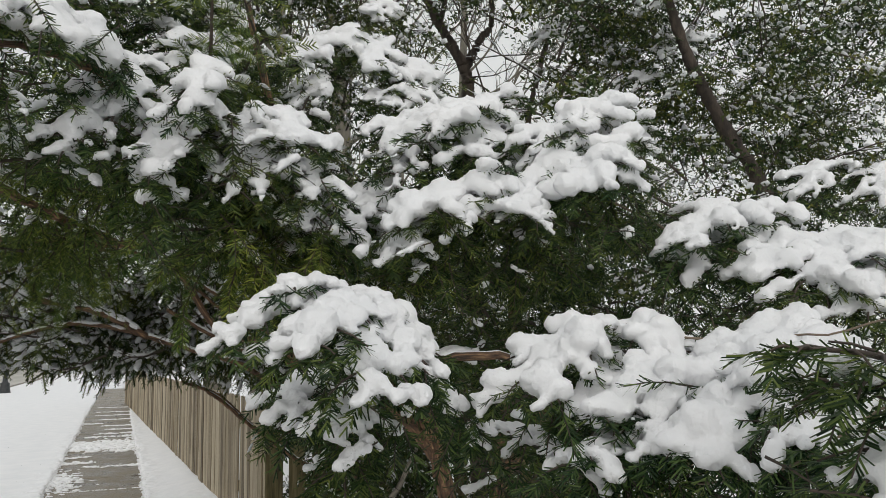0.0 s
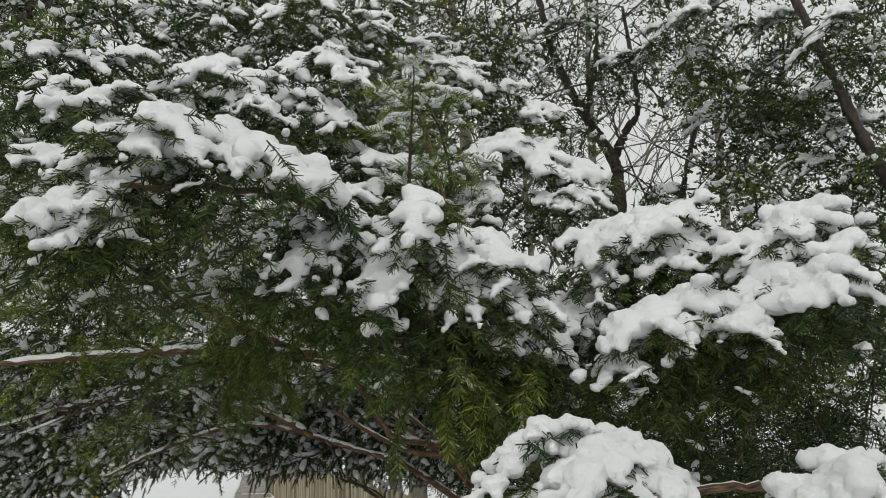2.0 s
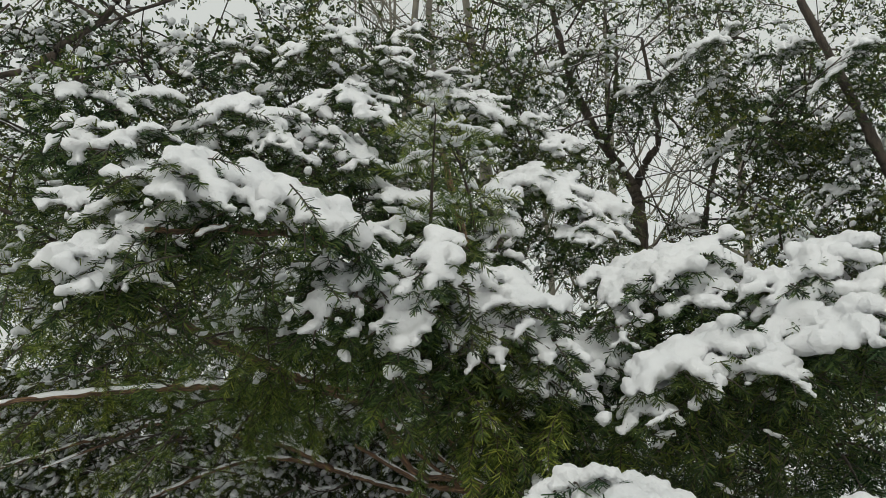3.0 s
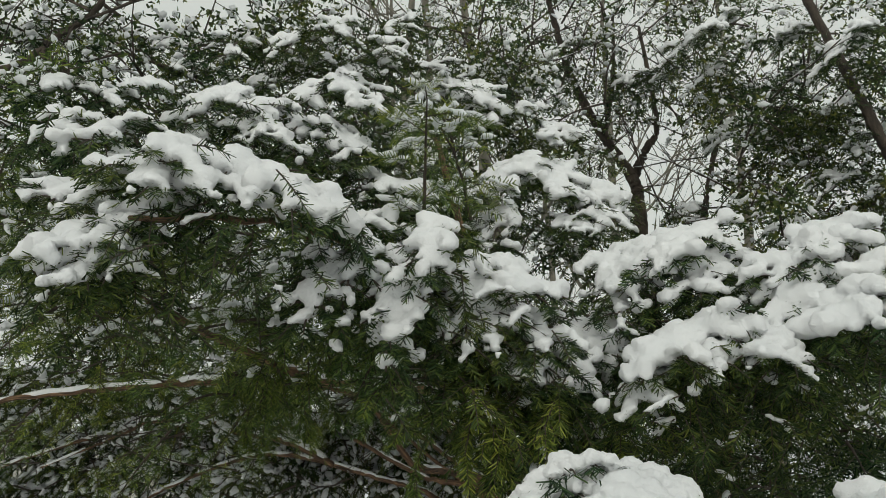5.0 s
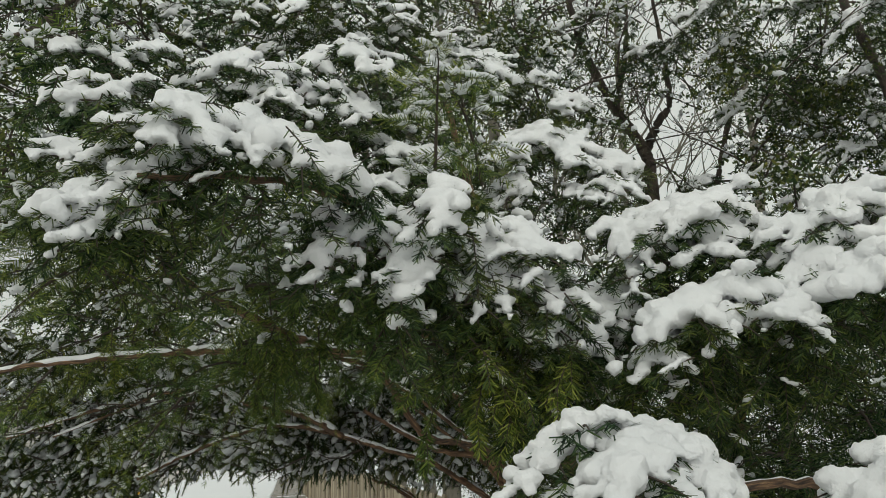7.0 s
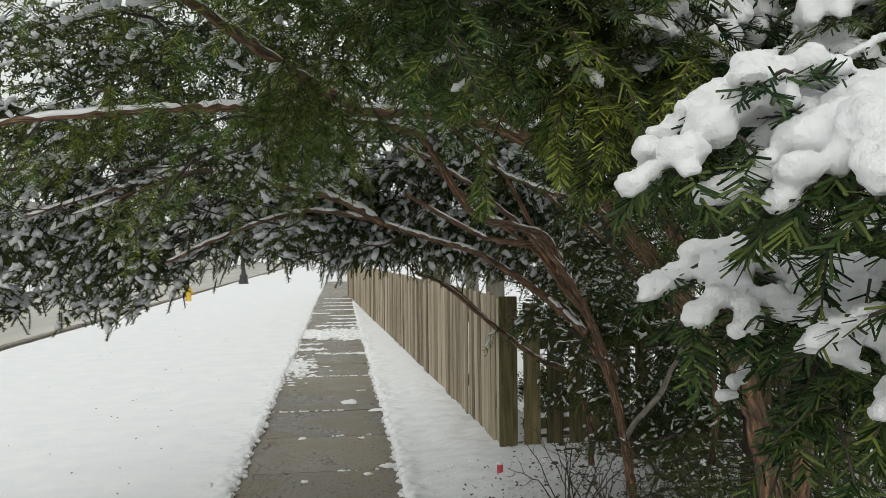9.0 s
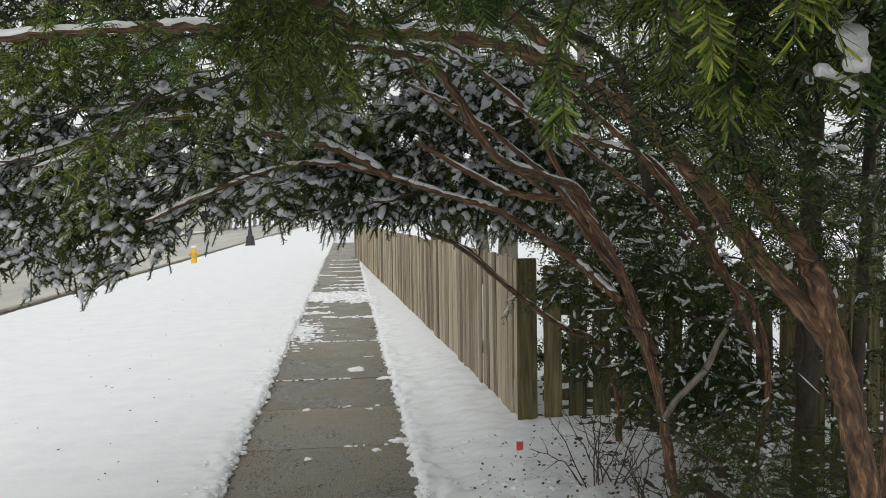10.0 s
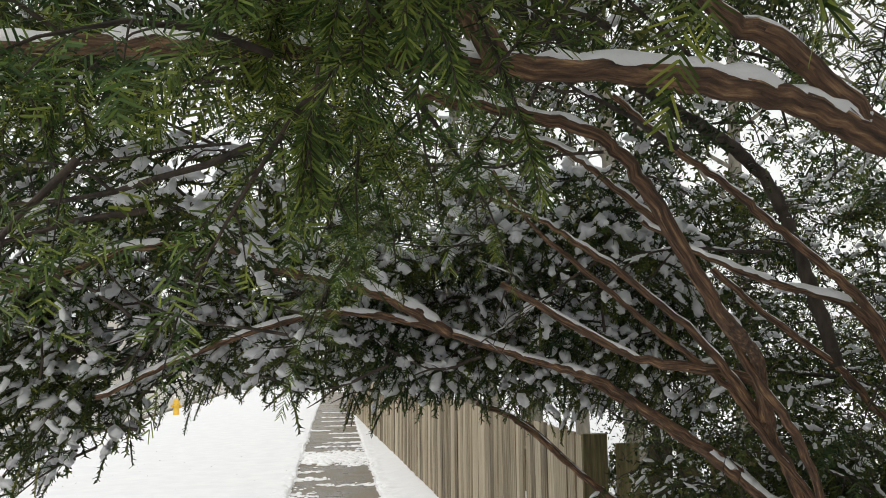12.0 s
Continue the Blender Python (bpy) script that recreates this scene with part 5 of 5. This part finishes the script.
crown(yew_b, "crown", 42, (-0.4, 7.0, 2.15), (1.8, 8.6, 3.3), 0.40, (-0.5, -0.4, -0.2), 58, 0.8, 0.011, 0.6, 0.3, over_arch, 1.2, BRUSH, whole=True, spacing=0.065)
crown(yew_b, "crown", 50, (1.1, 7.0, 1.75), (2.9, 8.4, 3.2), 0.42, (-0.5, -0.5, 0.0), 57, 0.5, 0.010, 0.5, 0.3, None, 1.2, FAR, whole=True)
crown(yew_b, "crown", 18, (-0.7, 5.0, 2.42), (0.25, 6.0, 3.0), 0.40, (-0.5, -0.5, -0.1), 49, 0.6, 0.010, 0.5, 0.3, None, 1.2, FAR, whole=True)
twiggy(yew_b, 60, (-1.2, 6.0, 1.75), (1.5, 7.2, 2.3), 0.55, (-0.9, -0.1, 0.05), 28, 0.6, 0.005, over_arch)
twiggy(yew_b, 40, (1.6, 5.4, 0.5), (3.0, 7.2, 1.8), 0.5, (-0.5, -0.2, 0.6), 29, 0.4)

# yews further back and to the side
yew_c = Tree("tall dense yew with sparse snow behind the first one", (3.4, 5.0, 0))
limb(yew_c, [(3.500, 4.600, -0.100), (3.550, 4.400, 1.600), (3.465, 4.386, 2.471), (3.165, 4.386, 2.941), (2.975, 4.386, 3.261), (2.855, 4.386, 3.581), (2.655, 4.436, 4.221)], 0.05, 0.02, 40, DARK_BARK, snow=0.3, name="trunk")
crown(yew_c, "crown", 230, (2.2, 4.3, 1.3), (5.8, 6.0, 3.9), 0.55, (-0.4, -0.8, 0.0), 41, 0.42, 0.012, 0.5, 0.3, None, 1.35, FARTHEST, spacing=0.07)
crown(yew_c, "crown", 120, (2.8, 4.4, 3.5), (5.8, 6.2, 5.4), 0.55, (-0.4, -0.7, 0.0), 42, 0.5, 0.014, 0.5, 0.3, None, 1.35, FARTHEST, spacing=0.07)
yew_d = Tree("open yew with bare forked trunk and snowy twigs", (2.6, 6.3, 0))
limb(yew_d, [(2.57, 6.30, -0.10), (2.49, 6.10, 1.80), (2.48, 6.14, 3.41), (2.46, 6.14, 3.74), (2.27, 6.14, 4.06), (2.06, 6.14, 4.52), (1.93, 6.14, 5.14)], 0.06, 0.02, 50, DARK_BARK, snow=0.4, name="trunk")
limb(yew_d, [(2.47, 6.14, 3.79), (2.58, 6.14, 3.99), (2.68, 6.14, 4.20), (2.62, 6.14, 4.94)], 0.035, 0.012, 51, DARK_BARK, snow=0.4)
limb(yew_d, [(2.27, 6.14, 4.06), (2.38, 6.14, 4.54), (2.42, 6.14, 5.04)], 0.022, 0.01, 52, DARK_BARK, snow=0.4)
limb(yew_d, [(2.77, 6.20, 0.00), (2.82, 6.10, 2.32), (2.93, 6.14, 3.34), (3.12, 6.14, 4.04), (3.33, 6.14, 4.64)], 0.035, 0.012, 53, DARK_BARK, snow=0.4, name="trunk")
crown(yew_d, "crown", 70, (1.3, 5.6, 4.0), (3.6, 6.6, 5.6), 0.45, (-0.3, -0.5, 0.2), 54, 0.6, 0.013, 0.4, 0.2, None, 1.35, FARTHEST, spacing=0.07)
crown(yew_d, "crown", 20, (0.4, 5.3, 2.6), (2.3, 6.6, 3.3), 0.45, (-0.3, -0.5, 0.2), 55, 0.5, 0.013, 0.4, 0.3, None, 1.35, FARTHEST, spacing=0.07)
# high limbs of the arching tree
yew_e = yew_b
limb(yew_e, [(1.613, 6.0, 1.783), (1.57, 6.1, 2.15), (1.50, 6.2, 2.471), (0.955, 5.836, 2.621), (0.355, 5.436, 2.741), (-0.245, 5.136, 2.921), (-0.545, 4.936, 3.321), (-0.795, 4.836, 3.621), (-1.015, 4.836, 3.801), (-0.785, 4.836, 4.051), (-0.645, 4.836, 4.521)], 0.024, 0.014, 60, DARK_BARK, snow=0.6)
limb(yew_e, [(-1.015, 4.836, 3.801), (-1.165, 4.836, 3.701), (-1.545, 4.836, 3.621)], 0.018, 0.01, 61, DARK_BARK, snow=0.6)
crown(yew_e, "crown", 135, (-2.2, 4.7, 2.75), (0.6, 5.4, 4.9), 0.5, (-0.4, -0.5, -0.1), 62, 0.75, 0.015, 0.6, 0.3, None, 1.35, FARTHEST, spacing=0.07)
crown(yew_e, "crown", 50, (0.2, 5.2, 3.2), (1.7, 6.2, 4.4), 0.5, (-0.3, -0.5, 0.1), 63, 0.6, 0.013, 0.5, 0.3, None, 1.35, FARTHEST, spacing=0.07)


crown(yew_c, "crown", 70, (2.6, 4.6, 2.5), (4.8, 5.7, 4.1), 0.5, (-0.4, -0.7, 0.0), 44, 0.5, 0.013, 0.5, 0.4, None, 1.3, FAR, spacing=0.06)
twiggy(yew_c, 60, (2.4, 4.4, 1.6), (5.0, 5.6, 4.6), 0.8, (-0.5, -0.3, 0.3), 43)
twiggy(yew_d, 90, (1.4, 5.6, 3.0), (3.4, 6.4, 5.2), 0.7, (-0.2, -0.1, 0.6), 56, 0.7)
twiggy(yew_e, 70, (-1.9, 4.6, 2.8), (0.8, 5.6, 4.6), 0.7, (-0.5, -0.2, 0.2), 64, 0.7, 0.008)

# low growth under the yews
shrub = Tree("low evergreen undergrowth with specks of snow under the yews", (2.0, 5.4, 0), "shrub")
shrub.root.name = "undergrowth"
crown(shrub, "foliage", 45, (1.6, 4.6, 0.1), (2.3, 5.7, 0.75), 0.28, (-0.2, -0.4, 0.4), 71, 0.16, 0.005, 0.4, 0.6, None, 0.8)
crown(shrub, "foliage", 40, (1.9, 5.3, 0.1), (2.9, 6.3, 0.7), 0.35, (-0.2, -0.4, 0.5), 70, 0.18, 0.006, 0.4, 0.6, None, 0.8)


def bare_shrub(x, y, n, h, seed):
    t = thing("bare_shrub", "leafless thin brown stems rising from the snow", "shrub", "bare shrubs", (x, y, 0.1))
    rng = np.random.default_rng(seed)
    for i in range(n):
        b = Build()
        a = rng.uniform(0, 2 * math.pi)
        r = h * rng.uniform(0.3, 0.9)
        top = np.array((x + r * math.cos(a), y + r * math.sin(a), 0.1 + h * rng.uniform(0.5, 1.0)))
        o = np.array((x + rng.normal(0, 0.05), y + rng.normal(0, 0.05), 0.05))
        path = curve([o, (o + top) / 2 + UP * 0.1 * h + rng.normal(0, 0.04, 3), top], 9, 0.006, rng)
        tube(b, path, np.linspace(0.005, 0.0018, 9), 5)
        for k in (3, 5, 6, 7):
            d = unit(rng.normal(0, 1, 3) + UP * 0.5)
            tube(b, curve([path[k], path[k] + d * 0.08 * h + rng.normal(0, 0.01, 3), path[k] + d * h * 0.22], 5), np.linspace(0.0028, 0.001, 5), 4)
        part("stem", b, DRY, t)


bare_shrub(1.62, 6.75, 14, 0.5, 1)
bare_shrub(1.75, 6.2, 12, 0.45, 2)
bare_shrub(1.95, 5.7, 12, 0.5, 3)
bare_shrub(2.2, 5.3, 8, 0.6, 5)


# ---------------------------------------------------------------- street furniture
def lathe(b, at, profile, sides=20):
    path = [(at[0], at[1], at[2] + z) for z, r in profile]
    a = np.linspace(0, 2 * math.pi, sides, endpoint=False)
    v = np.array([(at[0] + r * math.cos(t), at[1] + r * math.sin(t), at[2] + z) for z, r in profile for t in a])
    k = len(profile)
    i = np.arange(k - 1)[:, None] * sides + np.arange(sides)[None]
    j = np.arange(k - 1)[:, None] * sides + (np.arange(sides)[None] + 1) % sides
    b.add(v, np.stack([i, j, j + sides, i + sides], -1).reshape(-1, 4))


hyd_at = (-5.5, 33.4, -0.1)
hydrant = thing("fire_hydrant", "yellow fire hydrant with a cap of snow, standing in lawn snow", "fire hydrant", at=hyd_at)
b = Build()
lathe(b, hyd_at, [(-0.05, 0.14), (0.0, 0.15), (0.05, 0.15), (0.06, 0.105), (0.40, 0.10), (0.41, 0.13), (0.45, 0.13), (0.46, 0.105), (0.52, 0.10), (0.59, 0.075), (0.63, 0.035), (0.68, 0.03), (0.69, 0.001)])
part("barrel", b, YELLOW, hydrant)
for dx, dy, r, ln in ((-0.16, 0, 0.05, 0.10), (0.16, 0, 0.05, 0.10), (0, -0.16, 0.065, 0.10)):
    b = Build()
    o = np.array((hyd_at[0], hyd_at[1], hyd_at[2] + 0.36))
    d = unit((dx, dy, 0))
    tube(b, [o + d * 0.07, o + d * 0.15, o + d * 0.155, o + d * 0.19], [r * 0.8, r * 0.8, r, r * 0.95], 12)
    part("outlet_cap", b, YELLOW, hydrant)
b = Build()
ball(b, (hyd_at[0], hyd_at[1], hyd_at[2] + 0.66), (0.10, 0.10, 0.05))
part("snow_cap", b, SNOW, hydrant, "small cap of snow")

lamp_at = (-5.35, 50.0, -0.15)
lamp = thing("street_lamp", "black cast-iron street lamp with a flared base", "street lamp", at=lamp_at)
b = Build()
lathe(b, lamp_at, [(-0.1, 0.34), (0.1, 0.34), (0.14, 0.28), (0.5, 0.22), (0.62, 0.24), (0.68, 0.14), (0.9, 0.12), (1.0, 0.10)], 12)
part("base", b, IRON, lamp)
b = Build()
lathe(b, lamp_at, [(1.0, 0.085), (3.6, 0.06), (3.62, 0.09), (3.68, 0.09)], 12)
part("pole", b, IRON, lamp)
b = Build()
lathe(b, lamp_at, [(3.68, 0.10), (3.8, 0.18), (4.2, 0.20), (4.3, 0.12), (4.42, 0.03), (4.5, 0.001)], 12)
part("lantern", b, IRON, lamp)

tag_at = (1.30, 7.53, 0.08)
marker = thing("marker_stub", "small weathered red marker stub poking out of snow", "marker", at=tag_at)
b = Build()
box(b, (tag_at[0] - 0.022, tag_at[1] - 0.012, 0.03), (tag_at[0] + 0.022, tag_at[1] + 0.012, 0.20), 0.006)
part("stub", b, RED, marker, smooth=False)
b = Build()
ball(b, (tag_at[0], tag_at[1], 0.205), (0.026, 0.017, 0.014))
part("snow_cap", b, SNOW, marker)

# ---------------------------------------------------------------- distance
def bare_tree(x, y, h, seed, r=0.16, z0=-0.2):
    t = thing("bare_tree", "tall leafless tree with grey bark behind the yews", "tree", "leafless trees", (x, y, z0))
    rng = np.random.default_rng(seed)
    b = Build()
    lean = rng.normal(0, 0.04, 2) * h
    trunk = curve([(x, y, z0), (x + lean[0] * 0.4, y + lean[1] * 0.4, h * 0.5), (x + lean[0], y + lean[1], h)], 22, 0.02, rng)
    tube(b, trunk, np.linspace(r, r * 0.15, 22), 9)
    part("trunk", b, FAR_BARK, t)
    b = Build()

    def fork(o, d, ln, rr, depth):
        q = curve([o, o + d * ln * 0.5 + rng.normal(0, 0.05 * ln, 3), o + unit(d + UP * 0.25) * ln], 6)
        tube(b, q, np.linspace(rr, rr * 0.4, 6), 5 if depth else 3, False)
        if depth:
            for k in (2, 3, 4, 5):
                fork(q[k], unit(d + rng.normal(0, 0.55, 3) + UP * 0.2), ln * rng.uniform(0.4, 0.6), rr * 0.5, depth - 1)
    for k in range(7, 21):
        a = rng.uniform(0, 2 * math.pi)
        fork(trunk[k], unit((math.cos(a), math.sin(a), rng.uniform(0.5, 1.2))), h * rng.uniform(0.10, 0.2), r * 0.32 * (1.1 - k / 24), 2)
    part("branching", b, FAR_BARK, t, kind="stuff")


for k, (x, y, h) in enumerate([(1.6, 14, 13), (2.55, 14, 14), (4.0, 14, 13.5), (1.9, 18, 13), (6.5, 16, 13), (9, 15, 12), (3.2, 20, 15), (5.4, 21, 14), (7.5, 22, 12)]):
    bare_tree(x, y, h, 90 + k)


def far_house(x, y, w, d, h, seed):
    t = thing("house", "pale sided house with a snow-covered roof across the road", "house", "houses across the road", (x, y, -0.2))
    b = Build()
    box(b, (x - w / 2, y - d / 2, -0.3), (x + w / 2, y + d / 2, h), 0.02)
    part("wall", b, SIDING, t, smooth=False)
    b = Build()
    e = 0.5
    v = [(x - w / 2 - e, y - d / 2 - e, h - 0.1), (x + w / 2 + e, y - d / 2 - e, h - 0.1), (x + w / 2 + e, y + d / 2 + e, h - 0.1), (x - w / 2 - e, y + d / 2 + e, h - 0.1),
         (x, y - d / 2 - e, h + w * 0.32), (x, y + d / 2 + e, h + w * 0.32)]
    v += [(p[0], p[1], p[2] + 0.2) for p in v]
    b.add(v, [(6, 10, 11, 9), (10, 7, 8, 11), (0, 3, 5, 4), (4, 5, 2, 1), (0, 4, 10, 6), (4, 1, 7, 10), (3, 9, 11, 5), (5, 11, 8, 2), (0, 6, 9, 3), (1, 2, 8, 7)])
    part("roof", b, SNOW, t, "snow-covered roof", smooth=False)
    for i in range(3):
        for z in (1.0, 3.6):
            if z + 1.4 > h:
                continue
            for face in (0, 1):
                wb = Build()
                if face:
                    cy = y - d / 2 + d * (i + 0.5) / 3
                    box(wb, (x + w / 2 + 0.02, cy - 0.5, z), (x + w / 2 + 0.06, cy + 0.5, z + 1.3), 0.01)
                else:
                    cx = x - w / 2 + w * (i + 0.5) / 3
                    box(wb, (cx - 0.5, y - d / 2 - 0.06, z), (cx + 0.5, y - d / 2 - 0.02, z + 1.3), 0.01)
                part("window", wb, PANE, t, smooth=False)


far_house(-24, 62, 9, 11, 5.2, 1)
far_house(-23, 84, 9, 10, 5.4, 2)
far_house(-20, 108, 10, 10, 5.2, 3)


def mailbox(x, y):
    t = thing("mailbox", "dark mailbox on a post beside the road", "mailbox", "mailboxes", (x, y, -0.1))
    b = Build()
    box(b, (x - 0.06, y - 0.06, -0.2), (x + 0.06, y + 0.06, 1.0), 0.01)
    part("post", b, FAR_BARK, t, smooth=False)
    b = Build()
    tube(b, [(x - 0.05, y - 0.28, 1.12), (x - 0.05, y + 0.28, 1.12)], [0.15, 0.15], 12)
    part("box", b, IRON, t)


mailbox(-15.3, 70)
mailbox(-15.2, 78)

woods = thing("far_woods", "leafless woodland edge beyond the houses, its haze painted in pale grey", "woods", at=(0, 150, 0), kind="backdrop")
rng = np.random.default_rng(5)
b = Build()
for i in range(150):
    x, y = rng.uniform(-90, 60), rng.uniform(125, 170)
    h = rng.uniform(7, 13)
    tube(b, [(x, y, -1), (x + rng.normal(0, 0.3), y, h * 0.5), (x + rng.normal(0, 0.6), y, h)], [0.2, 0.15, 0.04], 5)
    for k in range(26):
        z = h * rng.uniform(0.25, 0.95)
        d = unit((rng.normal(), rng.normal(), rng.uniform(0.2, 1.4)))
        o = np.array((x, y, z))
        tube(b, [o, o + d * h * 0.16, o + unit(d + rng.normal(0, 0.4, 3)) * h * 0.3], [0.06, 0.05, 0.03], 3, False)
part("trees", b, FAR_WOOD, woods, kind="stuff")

# ---------------------------------------------------------------- pavement
pavement = thing("pavement", "wet brown-grey concrete pavement of jointed slabs, swept of snow", "pavement", at=(0, 0, 0), kind="structure")
slab = Build()
box(slab, (-0.74, 0.006, -0.12), (0.66, 1.244, 0.0), 0.006)
slab_mesh = slab.mesh("slab", CONCRETE, False)
for i in range(-4, 38):
    ob = new("slab", slab_mesh)
    ob.parent = pavement
    ob.location = (0, 7.02 + 1.25 * (i - 3), -0.002 * ((i * 7) % 3))

rng = np.random.default_rng(8)


def slush(x, y, r, h, n, seed):
    t = thing("slush_lump", "small lump of snow lying on the wet pavement", "snow lump", "snow lumps on the pavement", (x, y, 0))
    b = Build()
    p = BALL[0].copy()
    for q in p:
        q *= 1 + 0.55 * noise.noise(Vector(q * 1.4) + Vector((seed * 3.1, 0, 0)))
    b.add(p * (r * 1.2, r, h) + (x, y, 0.0), BALL[1])
    part("lump", b, SNOW, t)


slush(0.26, 11.2, 0.085, 0.035, 6, 1)
slush(0.37, 8.14, 0.032, 0.014, 4, 2)
slush(-0.12, 8.0, 0.028, 0.014, 4, 3)
slush(0.54, 8.35, 0.06, 0.022, 5, 4)
slush(0.55, 10.7, 0.065, 0.018, 4, 5)
slush(-0.2, 9.45, 0.034, 0.012, 4, 6)
slush(0.35, 9.4, 0.026, 0.010, 4, 7)


def crumb(b, x, y, s, h):
    """A small ragged bit of slush, pressed flat."""
    b.add(clods[int(rng.integers(8))] * (s * rng.uniform(1.0, 2.2), s, h) + (x, y, 0), BALL_SMALL[1])


b = Build()
# a trodden band, ragged bars reaching in from the edges, and a thawing patch at the lawn's side
for k in range(520):
    crumb(b, rng.uniform(-0.62, 0.62), 19.3 + rng.normal(0, 0.45), rng.uniform(0.02, 0.065), rng.uniform(0.010, 0.032))
for y in (15.8, 16.5, 17.3, 18.2, 21.2, 22.0, 23.1, 24.3, 25.2, 26.6, 28.4, 30.0, 32.5):
    reach, side = rng.uniform(0.25, 1.1), 1 if rng.random() < 0.68 else -1
    for k in range(int(14 + 34 * reach)):
        crumb(b, side * (0.62 - reach * rng.random() ** 1.5), y + rng.normal(0, 0.075), rng.uniform(0.012, 0.045), rng.uniform(0.008, 0.02))
for k in range(230):
    x, y = -0.62 + abs(rng.normal(0, 0.2)), 14.3 + rng.normal(0, 0.6)
    if x < 0.15:
        crumb(b, x, y, rng.uniform(0.008, 0.034), rng.uniform(0.006, 0.02))
for y, lo, hi, count in ((10.77, -0.58, 0.25, 30), (13.27, -0.45, 0.58, 46), (12.02, 0.3, 0.58, 6), (8.27, 0.1, 0.55, 7), (9.52, -0.3, 0.55, 5)):
    for k in range(count):
        crumb(b, rng.uniform(lo, hi), y + rng.normal(0, 0.008), rng.uniform(0.005, 0.016), 0.009)
tagged(new("snow_crumbs", b.mesh("snow_crumbs", SNOW)), "scattered crumbs and bars of snow on the pavement", "snow", kind="stuff")

# leaf litter and grit on the wet slabs and in the verge
b = Build()
for k in range(16000):
    y = 6.2 + 6.5 * rng.random() ** 1.7
    x = rng.uniform(-0.62, 0.62)
    edge = (0.5 - x / 1.24) ** 2 + 0.9 * max(0, x / 0.62) ** 4
    if rng.random() > 0.08 + 0.9 * edge * (0.55 + 0.9 * noise1(x, y, 3.0, 9.0)):
        continue
    s = rng.uniform(0.0015, 0.006) * (1.6 if rng.random() < 0.06 else 1)
    a = rng.uniform(0, math.pi)
    d, e = np.array((math.cos(a), math.sin(a), 0.2)) * s * rng.uniform(1, 3.0), np.array((-math.sin(a), math.cos(a), 0.25)) * s
    o = np.array((x, y, 0.003))
    b.add([o - d, o - e * 0.8, o + d, o + e], [(0, 1, 2, 3)])
for k in range(1500):
    x, y = rng.normal(1.75, 0.45), rng.normal(6.7, 0.8)
    if x < 0.85 or y > 8.2 or (x < 1.5 and rng.random() < 0.35):
        continue
    s = rng.uniform(0.002, 0.011)
    a = rng.uniform(0, math.pi)
    d, e = np.array((math.cos(a), math.sin(a), 0.2)) * s * rng.uniform(1, 2.2), np.array((-math.sin(a), math.cos(a), 0.4)) * s
    o = np.array((x, y, 0.045 + right_level(x, y) + swell(x, y)))
    b.add([o - d, o - e * 0.8, o + d, o + e], [(0, 1, 2, 3)])
for k in range(130):
    x, y = rng.uniform(-4.5, -0.75), 6.2 + 16 * rng.random() ** 1.5
    s = rng.uniform(0.003, 0.010)
    a = rng.uniform(0, math.pi)
    d, e = np.array((math.cos(a), math.sin(a), 0.15)) * s * rng.uniform(1, 2.4), np.array((-math.sin(a), math.cos(a), 0.3)) * s
    o = np.array((x, y, 0.044 + swell(x, y) - 0.02 * max(0, -x - 1.5)))
    b.add([o - d, o - e * 0.8, o + d, o + e], [(0, 1, 2, 3)])
tagged(new("leaf_litter", b.mesh("leaf_litter", SOIL, False)), "dark bits of leaf and grit scattered on wet concrete", "leaf litter", kind="stuff")
